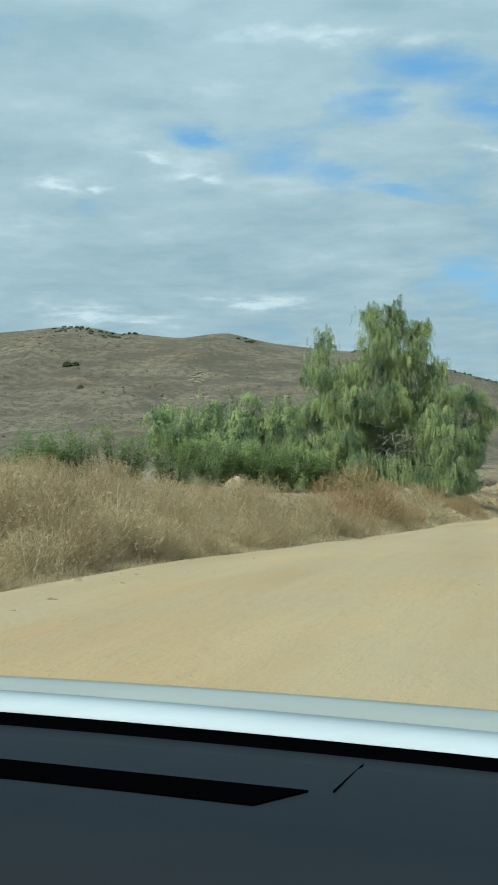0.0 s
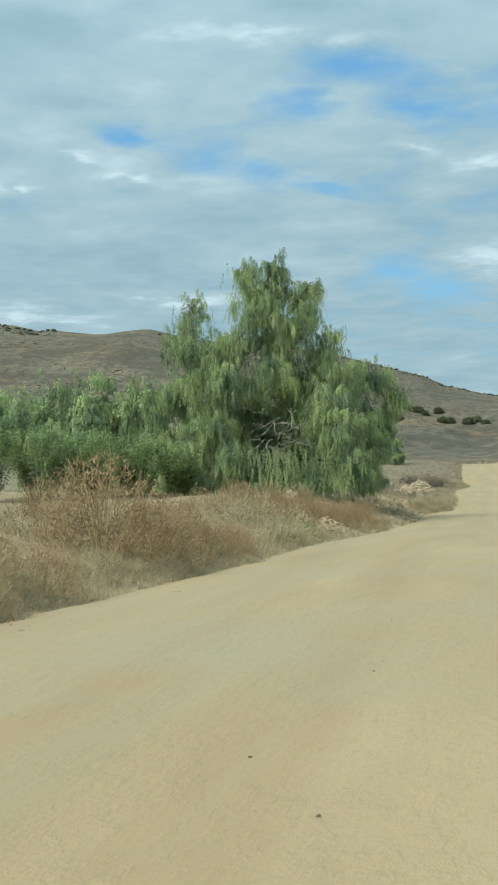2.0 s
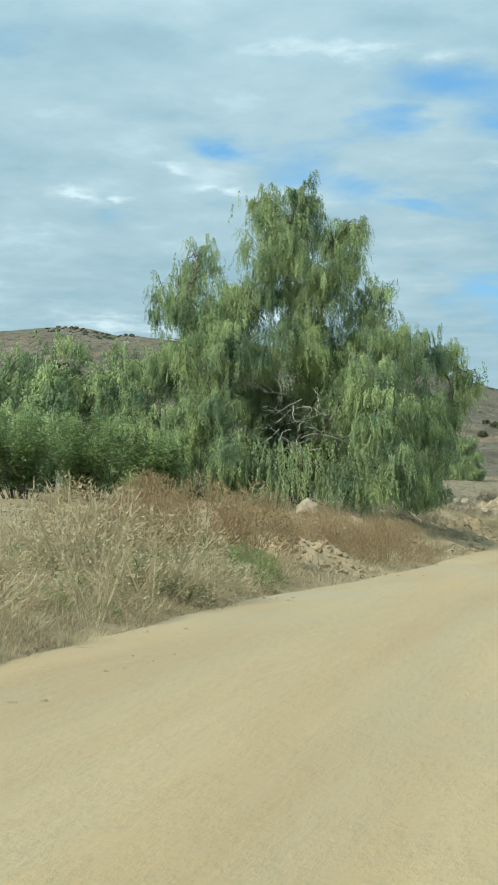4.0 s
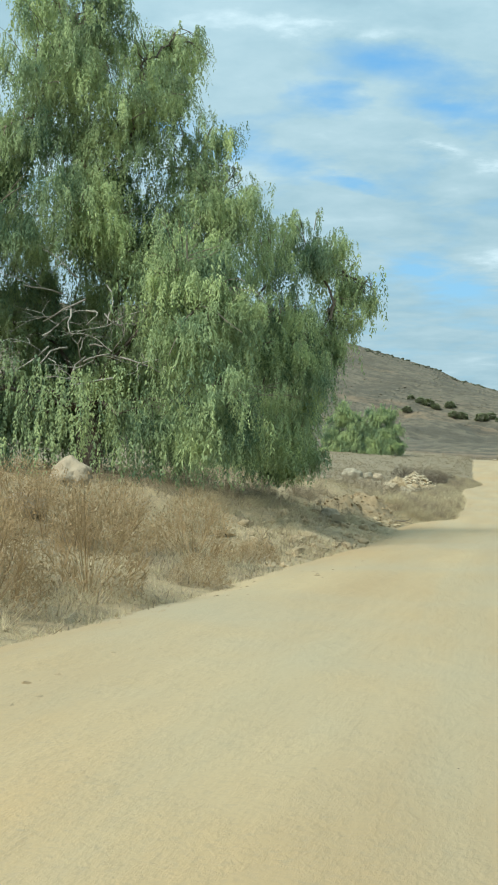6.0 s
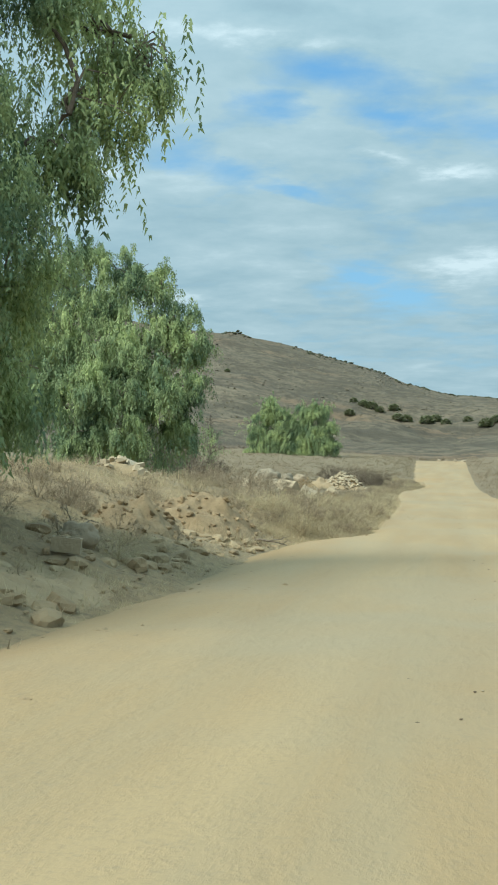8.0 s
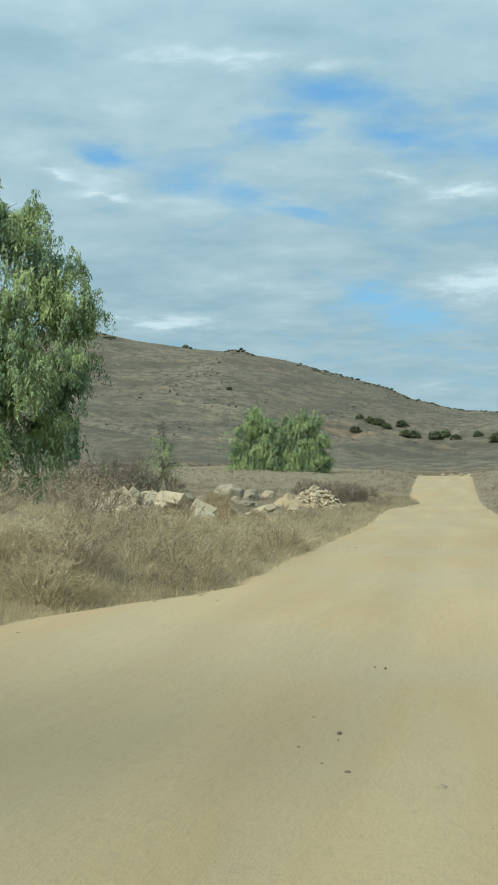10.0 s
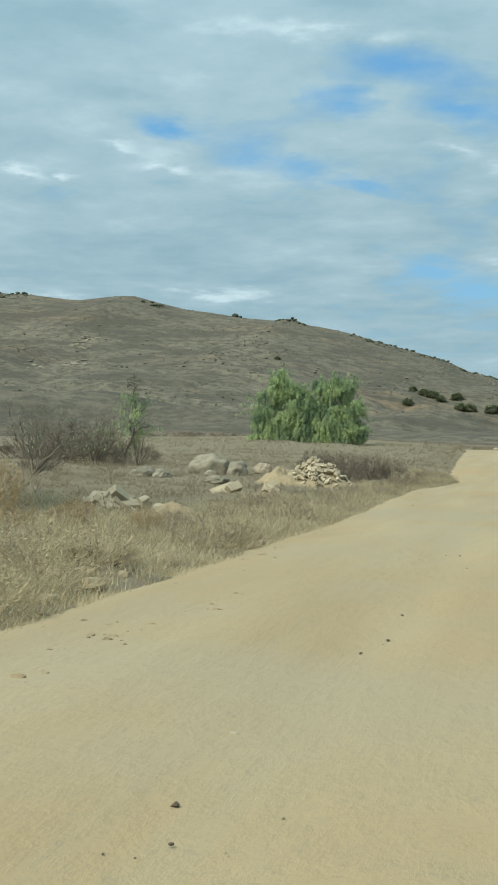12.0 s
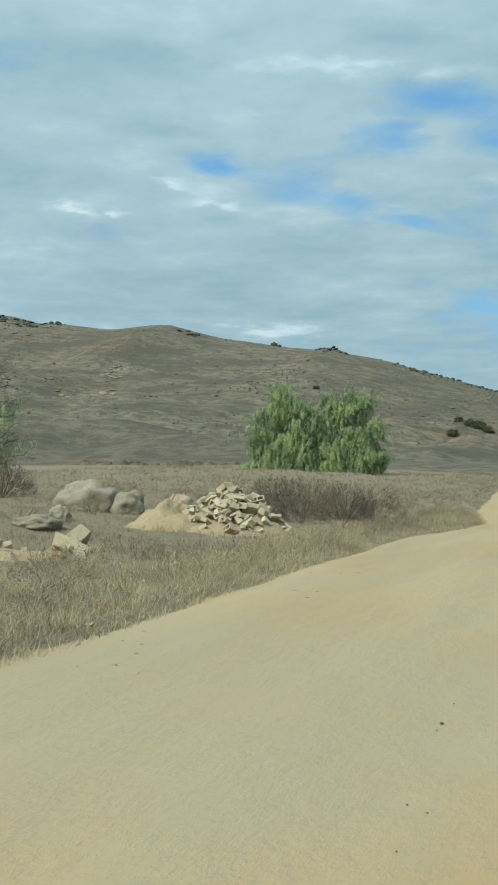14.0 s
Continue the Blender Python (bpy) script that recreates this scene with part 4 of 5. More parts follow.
def heap(name, label, x, y, r, h, big, small, seed, cinders=0, core=SAND, bit=1.0):
    random.seed(seed)
    base = new(name)
    base.location = on_ground(x, y)
    g0 = ground_z(x, y)
    mound = soil_heap("earth_core", "", core, x, y, r * 1.15, r * 1.0, h * (0.6 if h < 1 else 0.5), seed)
    mound.parent = base
    mound.location = (0, 0, 0)
    for key in ("category",):
        del mound[key]
    for i in range(big + small + cinders):
        a = rnd(0, 6.28)
        d = r * rnd(0, 1) ** 0.7
        px, py = math.cos(a) * d, math.sin(a) * d * 0.8
        z = ground_z(x + px, y + py) - g0 + h * (max(0.0, 1 - d / r) ** 0.9 if h > 1 else 0.8 * max(0.0, 1 - (d / r) ** 2)) * rnd(0.75, 1.0)
        if i < big + small:
            ob = new("chunk", random.choice(BLOCKS if i < big else BITS))
            ob.parent = base
            k = rnd(0.85, 1.3) if i < big else rnd(0.45, 1.1) * bit
            ob.scale = (k, k, k * rnd(0.6, 1.0))
        else:
            ob = cinder_block(base)
        ob.location = (px, py, z + 0.04)
        ob.rotation_euler = (rnd(-0.9, 0.9), rnd(-0.9, 0.9), rnd(0, 6.28)) if i < big + small else (rnd(0.6, 1.4), rnd(-0.5, 0.5), rnd(-0.6, 0.6))
    return tagged(base, label, "rubble heap", "rubble heaps by the road")


heap("rubble_heap", "heap of broken pale concrete slabs in dry grass", -8.7, 136.4, 2.0, 0.85, 24, 18, 11)
heap("rubble_heap", "tall heap of broken concrete and hollow blocks", -10.0, 186.0, 2.0, 1.5, 0, 230, 12, 12, SAND, 0.95)
soil_heap("earth_mound", "smooth tan sand heap beside a block pile", SAND, -11.5, 185.4, 1.6, 1.3, 0.7, 27)
heap("rubble_heap", "small heap of broken pale stone on the bank", -11.2, 123.0, 1.1, 0.45, 1, 30, 13)
heap("rubble_heap", "low scatter of broken pale slabs in dead grass", -10.6, 172.5, 1.6, 0.16, 4, 10, 14)
heap("rubble_heap", "heap of broad pale slabs in dry grass", -9.6, 153.4, 1.2, 0.55, 0, 26, 15, 0, SAND, 1.7)
soil_heap("earth_mound", "low tan sandy heap beside broken slabs", SAND, -8.0, 153.0, 0.8, 0.8, 0.3, 26)
clod_mound("heap of earth with loose clods beside road", -6.7, 69.4, 1.8, 2.2, 0.36, 16, 320)
clod_mound("low mound of bare grey-brown earth on bank", -6.9, 107.8, 1.0, 1.5, 0.45, 21, 150)
clod_mound("rounded mound of dry brown earth and clods", -6.8, 114.0, 1.5, 2.2, 0.5, 22, 220)
soil_heap("earth_mound", "sandy crumbling earth heap at the road edge", SAND, -6.1, 98.5, 1.2, 2.6, 0.12, 23)
soil_heap("earth_mound", "sandy crumbling earth heap at the road edge", SAND, -6.0, 93.0, 1.2, 2.4, 0.12, 24)
soil_heap("earth_mound", "grey earth mound behind tawny weeds", GROUND, -8.6, 38.0, 1.8, 2.8, 0.45, 25)


# ---- pebbles and litter on the road ----
def blob(verts, faces, c, r, tall):
    n = len(verts)
    phi = (1 + 5 ** 0.5) / 2
    for a, b, d in ((-1, phi, 0), (1, phi, 0), (-1, -phi, 0), (1, -phi, 0), (0, -1, phi), (0, 1, phi), (0, -1, -phi), (0, 1, -phi), (phi, 0, -1), (phi, 0, 1), (-phi, 0, -1), (-phi, 0, 1)):
        k = r * rnd(0.35, 0.68)
        verts.append((c[0] + a * k, c[1] + b * k, c[2] + d * k * tall))
    for f in ((0, 11, 5), (0, 5, 1), (0, 1, 7), (0, 7, 10), (0, 10, 11), (1, 5, 9), (5, 11, 4), (11, 10, 2), (10, 7, 6), (7, 1, 8), (3, 9, 4), (3, 4, 2), (3, 2, 6), (3, 6, 8), (3, 8, 9), (4, 9, 5), (2, 4, 11), (6, 2, 10), (8, 6, 7), (9, 8, 1)):
        faces.append(tuple(n + i for i in f))


def pebbles(name, label, mat, y0, y1, count, small, large, seed, beside=False):
    random.seed(seed)
    verts, faces = [], []
    for _ in range(count):
        y = rnd(y0, y1)
        el, er = edge(y), lerp(EDGE_R, y)
        x = el + rnd(-0.6, 1.6) if beside or random.random() < 0.45 else rnd(el, er)
        z = max(ground_z(x, y), lerp(ROAD_Z, y) + 0.02 - 0.16 * (1 - smooth(0.2, 1.5, x - el + 0.7)))
        r = small + (large - small) * random.random() ** 3
        blob(verts, faces, (x, y, z - 0.012), r, 0.6)
    ob = new(name, mesh_of(name, verts, faces, [mat]))
    tagged(ob, label, "pebbles", kind="stuff")


DARKSTONE = rock_material("dark_pebble", (0.12, 0.09, 0.06), (0.26, 0.2, 0.13), 3.0)
pebbles("pebbles", "small dark loose stones scattered on dirt road", DARKSTONE, 8, 190, 4200, 0.006, 0.019, 61)
pebbles("pebbles", "brown crumbs of earth fallen from the bank", CLOD, 10, 205, 1800, 0.015, 0.05, 64, True)
pebbles("pebbles", "pale crumbs of earth along the road edge", SAND, 8, 200, 3600, 0.01, 0.055, 62, True)
pebbles("pebbles", "pale loose gravel scattered on dirt road", STONE, 8, 190, 500, 0.006, 0.03, 63)


# ---- broken crust, single blocks and dead wood ----
def crust(label, x, y, rx, ry, count, seed):
    random.seed(seed)
    base = new("broken_crust")
    base.location = on_ground(x, y)
    for _ in range(count):
        px, py = rnd(-rx, rx), rnd(-ry, ry)
        ob = new("clod", random.choice(PLATES))
        ob.parent = base
        ob.location = (px, py, ground_z(x + px, y + py) - ground_z(x, y) + 0.01)
        ob.rotation_euler = (rnd(-0.25, 0.25), rnd(-0.25, 0.25), rnd(0, 6.28))
        k = 0.1 + 0.6 * random.random() ** 2.5
        ob.scale = (k, k, k * rnd(0.8, 1.3))
    return tagged(base, label, "broken earth")


PLATES = [lump_mesh("clod", SAND, (rnd(0.4, 0.8), rnd(0.3, 0.6), rnd(0.22, 0.4)), 200.7 + i) for i in range(7)]
crust("broken plates of sandy earth crust at road edge", -6.0, 93.5, 1.1, 3.5, 90, 31)
crust("broken tan earth crumbs at the road edge", -6.1, 87.5, 1.0, 3.5, 110, 36)
crust("broken plates of sandy earth crust on bank", -6.4, 100.5, 1.2, 3.5, 90, 32)
crust("grey-brown broken earth clods on the bank", -6.6, 109.0, 1.4, 5.5, 130, 33)
crust("brown clods of earth tumbled on the bank", -6.8, 113.0, 1.2, 3.0, 90, 35)
crust("crumbled earth plates along the grass edge", -4.5, 139.0, 0.45, 6.0, 40, 34)

slab = new("concrete_block", random.choice(BLOCKS))
slab.location = on_ground(-6.9, 135.5, 0.36)
slab.scale, slab.rotation_euler = (0.75, 0.75, 0.8), (0.55, 0.35, 0.4)
tagged(slab, "pale broken block leaning on a rubble heap", "concrete block")
lone = cinder_block(None)
lone.location = on_ground(-6.3, 101.0, 0.12)
lone.rotation_euler = (0.05, 0.1, 0.2)
tagged(lone, "grey hollow concrete block lying on the bank", "concrete block")


def grow(soup, p, way, length, radius, depth, forks=3, droop=0.0):
    pts = [p]
    for _ in range(4):
        way = (way + Vector((rnd(-0.35, 0.35), rnd(-0.35, 0.35), rnd(-0.2, 0.25) - droop))).normalized()
        pts.append(pts[-1] + way * length / 4)
    soup.tube(pts, radius, radius * 0.55, 5 if depth > 1 else 3)
    if depth > 0:
        for _ in range(forks):
            k = random.randrange(2, 5)
            side = Vector((rnd(-1, 1), rnd(-1, 1), rnd(-0.1, 0.8))).normalized()
            grow(soup, pts[k], (way * 0.6 + side).normalized(), length * rnd(0.5, 0.75), radius * 0.5, depth - 1, forks, droop)


# dead branches in the open heart of the tall pepper tree
random.seed(58)
for i in range(16):
    start = Vector((rnd(-13.6, -11.4), rnd(94.0, 95.0), rnd(2.2, 5.2)))
    soup = Soup()
    grow(soup, start - tall_tree.location, Vector((rnd(-0.7, 0.7), rnd(-0.9, -0.3), rnd(-0.7, 0.3))).normalized(), rnd(0.9, 1.8), 0.03, 3, 2, 0.12)
    part("bare_branch", soup.mesh("bare_branch", DEADWOOD, True), None, tall_tree, "pale grey leafless branch")


def bare_tree(label, x, y, height, spread_, seed, leaves=0, stems=4):
    random.seed(seed)
    base = new("bare_tree")
    base.location = on_ground(x, y)
    soup, green = Soup(), Soup()
    for i in range(stems):
        a = rnd(0, 6.28)
        grow(soup, Vector((rnd(-0.2, 0.2), rnd(-0.2, 0.2), -0.1)), Vector((math.cos(a) * spread_, math.sin(a) * spread_, 1.0)).normalized(), height * rnd(0.45, 0.62), 0.028 * height / 3, 4, 3, 0.04)
    part("trunk", soup.mesh("trunk", TWIG, True), None, base, "grey bare forking stems")
    if leaves:
        for _ in range(leaves):
            p = random.choice(soup.v)
            for _ in range(6):
                a = rnd(0, 6.28)
                green.leaf(p + Vector((rnd(-0.2, 0.2), rnd(-0.2, 0.2), rnd(-0.4, 0.1))), Vector((math.cos(a) * 0.5, math.sin(a) * 0.5, -0.8)) * 0.2, Vector((-math.sin(a), math.cos(a), 0)), 0.03)
        part("foliage", green.mesh("foliage", LEAF), None, base, "sparse small green leaves")
    return tagged(base, label, "tree")


def sapling(label, x, y, height, seed):
    """A thin leaning stem with short crooked side branches, bare at the top and leafy lower down."""
    random.seed(seed)
    base = new("sapling")
    base.location = on_ground(x, y)
    wood, green = Soup(), Soup()
    stem = [Vector((-0.7 + 0.7 * min(1, i / 5) + rnd(-0.08, 0.08), rnd(-0.1, 0.1), height * i / 12 - 0.1)) for i in range(13)]
    wood.tube(stem, 0.08, 0.015, 6)
    for i in range(70):
        g = rnd(1.5, 11.8)
        p = stem[int(g)].lerp(stem[int(g) + 1], g - int(g))
        a = rnd(0, 6.283)
        reach = rnd(0.6, 1.7) * (1.15 - g / 14)
        k = len(wood.v)
        grow(wood, p, Vector((math.cos(a), math.sin(a), rnd(-0.1, 0.9))).normalized(), reach, 0.022, 2, 2, 0.08)
        if g < 9.5 and random.random() < 0.8:
            tips = wood.v[k:]
            for _ in range(int(22 - g)):
                strand(green, random.choice(tips), Vector((math.cos(a), math.sin(a), 0.1)), rnd(0.15, 0.45), 0.13, 0.2)
    part("trunk", wood.mesh("trunk", TWIG, True), None, base, "crooked grey stem with bare twigs")
    part("foliage", green.mesh("foliage", LEAF), None, base, "sparse small green leaves")
    return tagged(base, label, "sapling")


sapling("thin half-bare sapling with sparse green leaves", -22.9, 197.5, 5.6, 51)
bare_tree("leafless grey tangled shrub in the dead grass", -26.0, 199.5, 3.6, 0.8, 52, 0, 12)
bare_tree("leafless grey shrub far across the flat", -40.2, 225.8, 4.0, 0.6, 53, 0, 10)
bare_tree("leafless grey shrub in the dead grass", -21.5, 178.0, 4.2, 0.7, 54, 30, 8)


def dead_branch(label, x, y, length, turn, seed):
    random.seed(seed)
    soup = Soup()
    grow(soup, Vector((0, 0, 0.05)), Vector((math.cos(turn), math.sin(turn), 0.12)), length, 0.035, 2, 2, 0.03)
    ob = new("dead_branch", soup.mesh("dead_branch", TWIG, True))
    ob.location = on_ground(x, y, 0.02)
    return tagged(ob, label, "branch")


dead_branch("grey dead branch lying at the road edge", -5.9, 113.5, 0.7, -0.1, 71)
dead_branch("grey dead branch lying on the bank", -7.6, 104.5, 0.5, 0.2, 72)
dead_branch("long dead branch lying in grey weeds", -9.5, 131.0, 1.6, 2.6, 73)
dead_branch("dead branch sticking up beside a boulder", -14.9, 190.6, 1.6, 0.9, 74)
dead_branch("bent dead twig standing in pale grass", -5.2, 143.5, 0.6, 0.6, 75)


# ---- broad-leaved shrubs behind the first weeds ----
def leafy_shrub(label, x, y, r, h, seed):
    random.seed(seed)
    base = new("shrub")
    base.location = on_ground(x, y)
    stems, green = Soup(), Soup()
    for _ in range(30):
        a, k = rnd(0, 6.28), rnd(0, 1) ** 0.5
        tip = Vector((math.cos(a) * r * k, math.sin(a) * r * k, h * rnd(0.65, 1.05) * (1 - 0.35 * k * k)))
        pts = branch_path(Vector((tip.x * 0.3, tip.y * 0.3, -0.05)), tip, 0.1, 5, 0.08)
        stems.tube(pts, 0.02, 0.006, 4)
        for _ in range(190):
            i = random.randrange(1, 5)
            p = pts[i].lerp(pts[i + 1], random.random()) + Vector((rnd(-0.25, 0.25), rnd(-0.25, 0.25), rnd(-0.2, 0.2)))
            b = rnd(0, 6.28)
            green.leaf(p, Vector((math.cos(b), math.sin(b), rnd(-0.5, 0.5))) * rnd(0.16, 0.3), Vector((-math.sin(b), math.cos(b), rnd(-0.5, 0.5))), rnd(0.035, 0.065))
    part("stalk", stems.mesh("stalk", BARK), None, base, "thin upright stems")
    part("foliage", green.mesh("foliage", BROAD), None, base, "broad grey-green leaves")
    return tagged(base, label, "shrub", "green shrubs behind the weeds")


for i, (x, y, r, h) in enumerate([(-31.0, 72, 1.7, 2.6), (-29.0, 73, 1.8, 3.0), (-27.2, 76, 1.7, 3.2), (-25.2, 80, 1.6, 3.0), (-23.4, 84, 1.8, 2.8), (-21.6, 86, 1.6, 2.4), (-33.0, 76, 1.8, 2.8), (-19.8, 89, 1.5, 2.4), (-17.6, 90, 1.3, 2.0)]):
    leafy_shrub("broad-leaved grey-green shrub behind tawny weeds", x, y, r * 1.25, h * 1.6, 300 + i)


# ---- scrub and rocks on the hill ----
HILLROCK = rock_material("hill_rock", (0.12, 0.106, 0.076), (0.20, 0.175, 0.128), 0.5)


def hill_scatter(name, label, mat, category, spots, tall, sink=0.15):
    verts, faces = [], []
    for x, y, r in spots:
        blob(verts, faces, (x, y, ground_z(x, y) - sink * r), r, tall)
    tagged(new(name, mesh_of(name, verts, faces, [mat])), label, category, kind="stuff")


random.seed(90)
SCRUBDRY = plant_material("dry_hill_scrub", (0.10, 0.087, 0.06), (0.16, 0.137, 0.092), 0.6, 0.1, 0.9)
PALEROCK = rock_material("pale_outcrop", (0.20, 0.17, 0.12), (0.32, 0.275, 0.20), 0.5)
foot = [(rnd(-62, -36), rnd(297, 306), rnd(0.5, 1.0)) for _ in range(160)]
hill_scatter("dead_brush", "dark brown line of brush at the hill foot", BRUSH, "brush", foot, 0.9, -0.2)
low = [(rnd(-420, 60), rnd(470, 800), rnd(0.25, 0.6)) for _ in range(5000)]
hill_scatter("hill_scrub", "low grey-brown scrub dotted over the hillside", SCRUBDRY, "scrub", [(x, y, r) for x, y, r in low if fbm(x * 0.02, y * 0.02, 5.0, 3) > -0.1], 0.8)
dark = [(rnd(-420, 60), rnd(430, 800), rnd(0.3, 0.7)) for _ in range(420)]
hill_scatter("hill_scrub", "dark green scrub dotted over the hillside", SCRUB, "scrub", [(x, y, r) for x, y, r in dark if fbm(x * 0.03, y * 0.02, 8.0, 3) > 0.08], 0.6)
top = [(rnd(-90, 40), rnd(772, 798), rnd(0.5, 1.6)) for _ in range(150)] + [(-122 + rnd(-9, 7), rnd(780, 797), rnd(0.9, 1.8)) for _ in range(14)] + [(-154, 795, 2.6), (-151.5, 795, 1.8)]
top += [(rnd(-330, -270), rnd(770, 797), rnd(0.9, 2.3)) for _ in range(60)] + [(-196 + rnd(-6, 6), rnd(775, 790), rnd(1.0, 2.0)) for _ in range(10)]
hill_scatter("hill_scrub", "dark shrubs along the crest of the hill", SCRUB, "scrub", [(x, y, 0.8 * r) for x, y, r in top], 0.6, -0.15)
pale = [(rnd(-90, 30), rnd(640, 790), rnd(0.4, 1.2)) for _ in range(620)] + [(rnd(-340, -100), rnd(600, 790), rnd(0.4, 1.1)) for _ in range(420)]
pale += [(-190 + rnd(-14, 14), 625 + rnd(-9, 9), rnd(0.7, 1.7)) for _ in range(40)] + [(-198 + rnd(-5, 5), 683 + rnd(-14, 10), rnd(0.6, 1.5)) for _ in range(30)] + [(rnd(-345, -265), rnd(715, 790), rnd(0.8, 2.0)) for _ in range(110)]
scar = [(-190 + rnd(-14, 14), 622 + rnd(-7, 7), rnd(0.7, 1.7)) for _ in range(40)] + [(-198 + rnd(-4, 4), 683 + rnd(-14, 10), rnd(0.6, 1.5)) for _ in range(46)]
hill_scatter("hill_rocks", "pale sandy outcrop streak on the hillside", PALEROCK, "rocks", scar, 0.5)
hill_scatter("hill_rocks", "pale weathered rocks strewn over the hillside", HILLROCK, "rocks", pale, 0.4)


HILLBUSH = plant_material("hill_bush", (0.115, 0.135, 0.065), (0.22, 0.24, 0.12), 0.5, 0.25, 0.8)


def hill_shrub(x, y, r, seed):
    random.seed(seed)
    base = Soup()
    for _ in range(700):
        th, ph = rnd(0, 6.28), math.acos(rnd(-0.25, 1))
        p = Vector((math.cos(th) * math.sin(ph), math.sin(th) * math.sin(ph), math.cos(ph) * 1.0)) * r * rnd(0.7, 1.05)
        b = rnd(0, 6.28)
        base.leaf(p, Vector((math.cos(b), math.sin(b), rnd(-0.4, 0.6))) * r * 0.35, Vector((-math.sin(b), math.cos(b), rnd(-0.5, 0.5))), r * 0.12)
    ob = new("hill_shrub", base.mesh("hill_shrub", HILLBUSH))
    ob.location = on_ground(x, y, 0.2)
    tagged(ob, "dark green rounded shrub on the dry slope", "shrub", "dark shrubs on the hill slope")


for i, (x, y, r) in enumerate([(-44.8, 613, 2.6), (-41.0, 642, 3.2), (-37.5, 640, 3.4), (-34.0, 637, 2.6), (-28.0, 643, 3.2), (-25.4, 617, 2.8), (-21.8, 618, 3.2), (-13.5, 618, 3.6), (-9.8, 622, 3.2), (-5.5, 616, 2.6), (3.4, 621, 2.6), (10.2, 606, 3.6), (14.5, 610, 3.2), (-46, 650, 2.2), (-105.4, 665, 1.8), (-280.6, 693, 3.4), (-276.0, 694, 2.6), (-252, 640, 2.0)]):
    hill_shrub(x, y, r * 0.78, 400 + i)


# ---- low weeds and stones where the road ends at the far berm ----
random.seed(93)
for i in range(26):
    weed("grey_weed", "low dead weed on the far berm", GREY, rnd(-13, 2), rnd(287, 291), rnd(0.5, 0.8), rnd(0.5, 0.8))
for i in range(5):
    boulder("small pale stone on the far berm", STONE, rnd(-11, 1), 286.5, (rnd(0.6, 1.3), 0.6, rnd(0.35, 0.6)), 30.0 + i, rnd(0, 3))


# ---- the car at the start of the drive: its dashboard, and the white bonnet ahead of it ----
def plastic(name, colour, rough, coat=0.0):
    m, nt, sh = material(name, rough)
    at = place_node(nt)
    link(nt, mix_color(nt, noise_node(nt, at, 6.0, 4), tuple(v * 0.85 for v in colour), tuple(v * 1.15 for v in colour)), sh.inputs["Base Color"])
    bump(nt, sh, noise_node(nt, at, 900.0, 2), 0.15, 0.001)
    sh.inputs["Coat Weight"].default_value = max(0.0, coat)
    sh.inputs["Specular IOR Level"].default_value = 0.0 if coat < 0 else 0.08 if coat == 0 else 0.25
    return m


DASH = plastic("dashboard_plastic", (0.011, 0.0155, 0.0205), 0.7)
# black of the rubber seal and the seam; also the vent's inner shade as colour
SLOT = plastic("black_rubber_and_vent_shade", (0.0008, 0.0008, 0.001), 1.0, -1)
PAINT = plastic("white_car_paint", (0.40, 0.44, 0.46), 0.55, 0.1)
# the white paint again, greyed to paint in the road's reflection on the bonnet
REFLECTION_GREY = plastic("bonnet_paint_with_reflection", (0.24, 0.26, 0.24), 0.3, 0.5)
TYRE = plastic("tyre_rubber", (0.02, 0.02, 0.02), 0.85)
ALLOY = plastic("wheel_alloy", (0.30, 0.31, 0.32), 0.35)
CAR_L, CAR_R = -1.32, 0.52


def across(y0, slope, z, bow=0.0, steps=14):
    """A line across the car; y0 at x = 0, swept back towards the sides."""
    out = []
    for i in range(steps + 1):
        x = CAR_L + (CAR_R - CAR_L) * i / steps
        out.append((x, y0 + slope * min(x, 0.0) - bow * x * x, z - 0.02 * (x + 0.4) ** 2))
    return out


def loft(lines):
    n = len(lines[0])
    verts = [p for line in lines for p in line]
    faces = [(j * n + i, j * n + i + 1, (j + 1) * n + i + 1, (j + 1) * n + i) for j in range(len(lines) - 1) for i in range(n - 1)]
    return verts, faces


def sheet(name, lines, mat, parent, label="", thick=0.02, side=-1):
    verts, faces = loft(lines)
    me = mesh_of(name, verts, faces, [mat], True)
    ob = part(name, me, None, parent, label)
    mod = ob.modifiers.new("thickness", "SOLIDIFY")
    mod.thickness, mod.offset = thick, side
    return ob


DASH_LINES = [(1.282, -0.247, 0.955), (1.20, -0.22, 0.964), (1.10, -0.22, 0.964), (1.024, -0.214, 0.955), (0.985, -0.18, 0.925), (0.955, -0.155, 0.88), (0.93, -0.15, 0.62)]


def dash_z(x, y):
    """Height of the dashboard's skin."""
    line = sorted((y0 + slope * min(x, 0.0), z) for y0, slope, z in DASH_LINES)
    return lerp(line, y) - 0.02 * (x + 0.4) ** 2


def flat(name, points, lift, mat, parent, label=""):
    """A thin inlay on the dashboard over the given outline."""
    bm = bmesh.new()
    low = [bm.verts.new((x, y, dash_z(x, y) - 0.012)) for x, y in points]
    high = [bm.verts.new((x, y, dash_z(x, y) + lift)) for x, y in points]
    bm.faces.new(high)
    for i in range(len(points)):
        k = (i + 1) % len(points)
        bm.faces.new((low[i], low[k], high[k], high[i]))
    bmesh.ops.triangulate(bm, faces=[f for f in bm.faces if len(f.verts) > 4])
    return part(name, bm, mat, parent, label)


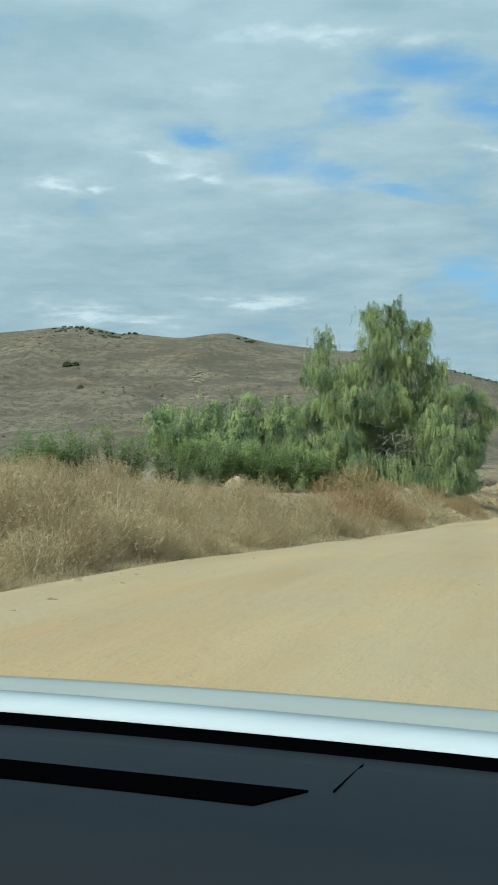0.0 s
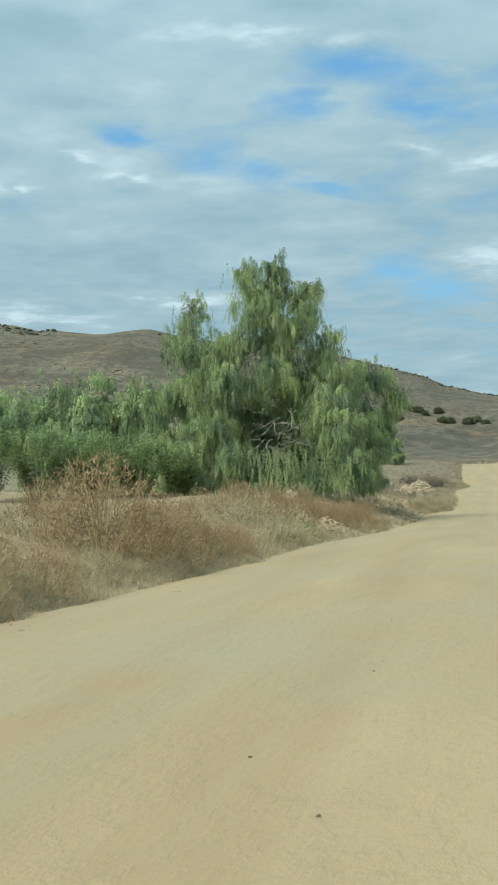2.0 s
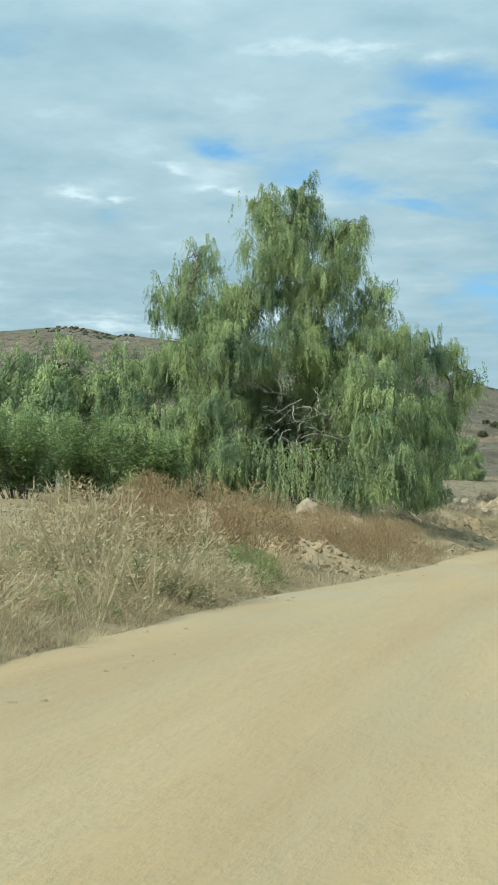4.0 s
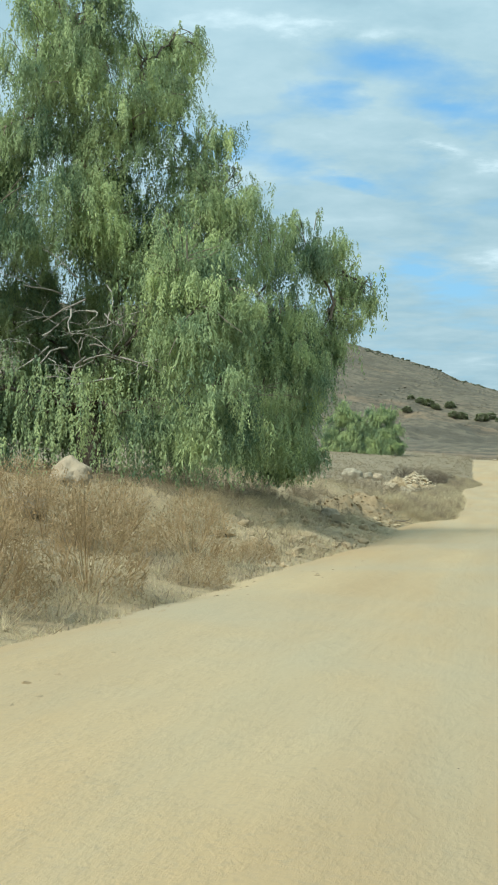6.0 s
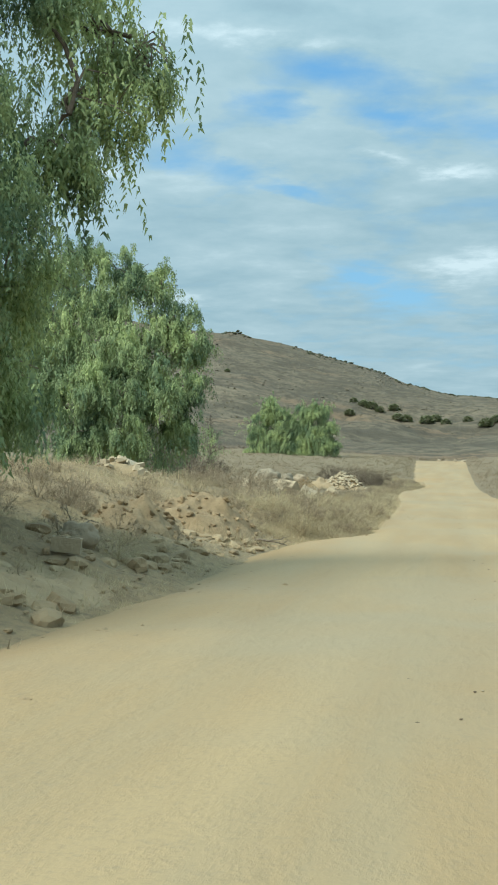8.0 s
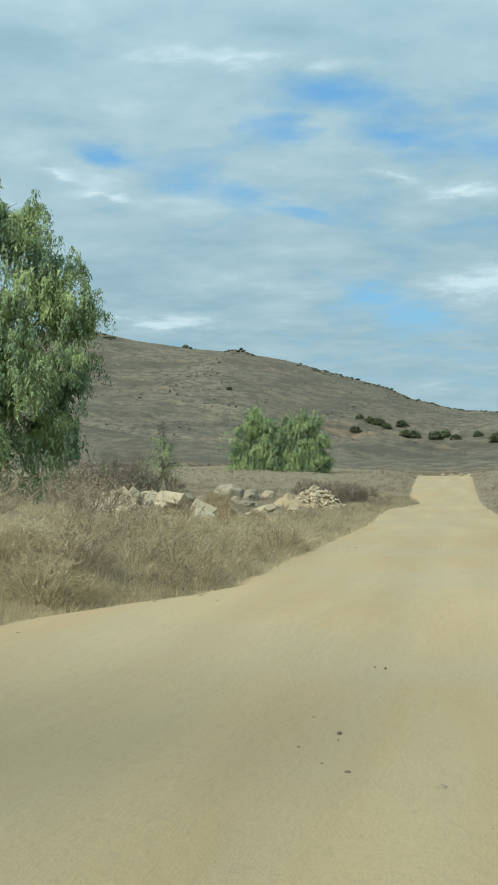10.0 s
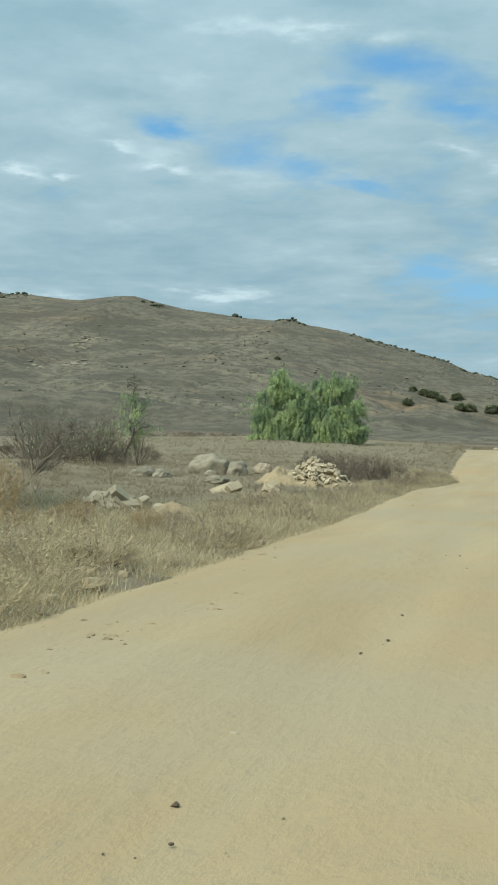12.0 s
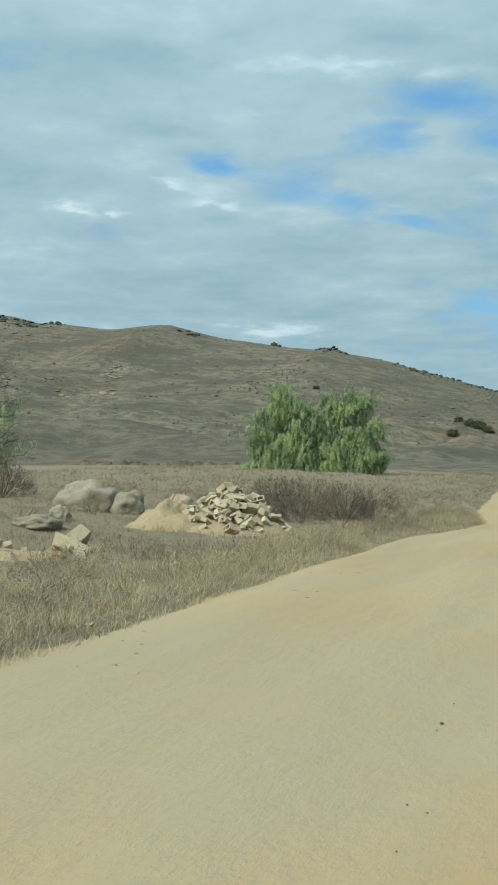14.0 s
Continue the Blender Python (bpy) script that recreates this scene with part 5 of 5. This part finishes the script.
def build_car():
    car = new("car")
    car.location = (0, 0, 0)
    dash = sheet("dashboard", [across(*line) for line in DASH_LINES], DASH, car, "dark blue-grey moulded plastic dashboard", 0.02, 1)
    # no hollow behind the vent: its deep shade is a flat black inlay
    flat("vent_slot", [(-0.62, 1.236), (-0.574, 1.224), (-0.238, 1.149), (-0.28, 1.112), (-0.534, 1.168), (-0.62, 1.187)], 0.0022, SLOT, dash, "long air vent slot, its dark recess a flat black inlay")
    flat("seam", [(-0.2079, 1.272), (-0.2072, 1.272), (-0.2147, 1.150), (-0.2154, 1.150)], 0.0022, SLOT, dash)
    sheet("windscreen_seal", [across(1.352, -0.275, 0.945), across(1.33, -0.265, 0.958), across(1.285, -0.25, 0.957), across(1.26, -0.247, 0.945)], SLOT, car, "black rubber windscreen seal", 0.012, 1)
    sheet("bonnet", [across(1.49, -0.285, 0.949), across(1.67, -0.262, 0.944), across(2.0, -0.2, 0.885), across(2.35, -0.12, 0.80), across(2.62, -0.02, 0.70), across(2.74, 0.05, 0.55)], REFLECTION_GREY, car, "glossy white car bonnet with reflection greyed into its colour")
    sheet("cowl", [across(1.345, -0.285, 0.955), across(1.43, -0.285, 0.955), across(1.50, -0.285, 0.950)], PAINT, car, "bright white cowl below the windscreen")
    for side, x in (("fender", CAR_L), ("fender", CAR_R)):
        bm = bmesh.new()
        outline = [(0.95, 0.32), (0.95, 0.86), (1.5, 0.90), (2.0, 0.83), (2.45, 0.72), (2.74, 0.52), (2.72, 0.30), (2.5, 0.30)]
        outline += [(2.13 + 0.37 * math.cos(a), 0.33 + 0.37 * math.sin(a)) for a in [radians(d) for d in range(0, 181, 20)]] + [(1.7, 0.30)]
        ring = [[bm.verts.new((x + dx, y, z)) for y, z in outline] for dx in (-0.02, 0.02)]
        bm.faces.new(ring[0]), bm.faces.new(ring[1][::-1])
        for i in range(len(outline)):
            k = (i + 1) % len(outline)
            bm.faces.new((ring[0][i], ring[1][i], ring[1][k], ring[0][k]))
        part(side, bm, PAINT, car)
        wheel = new("wheel")
        wheel.parent = car
        wheel.location = (x + (0.11 if x < -0.5 else -0.11), 2.13, ground_z(x, 2.13) + 0.06 + 0.33)
        for name, r, w, mat in (("tyre", 0.33, 0.2, TYRE), ("rim", 0.22, 0.21, ALLOY)):
            bm = bmesh.new()
            bmesh.ops.create_cone(bm, cap_ends=True, segments=40, radius1=r, radius2=r, depth=w, matrix=Matrix.Rotation(radians(90), 4, "Y"))
            bmesh.ops.bevel(bm, geom=bm.edges[:], offset=0.02, segments=2, affect="EDGES", clamp_overlap=True)
            part(name, bm, mat, wheel)
    sheet("bumper", [across(2.745, 0.05, 0.54), across(2.80, 0.05, 0.42), across(2.74, 0.05, 0.26)], PAINT, car, "white painted front bumper", 0.02, 1)
    return tagged(car, "white car front with dark dashboard on dirt road", "car")


build_car()
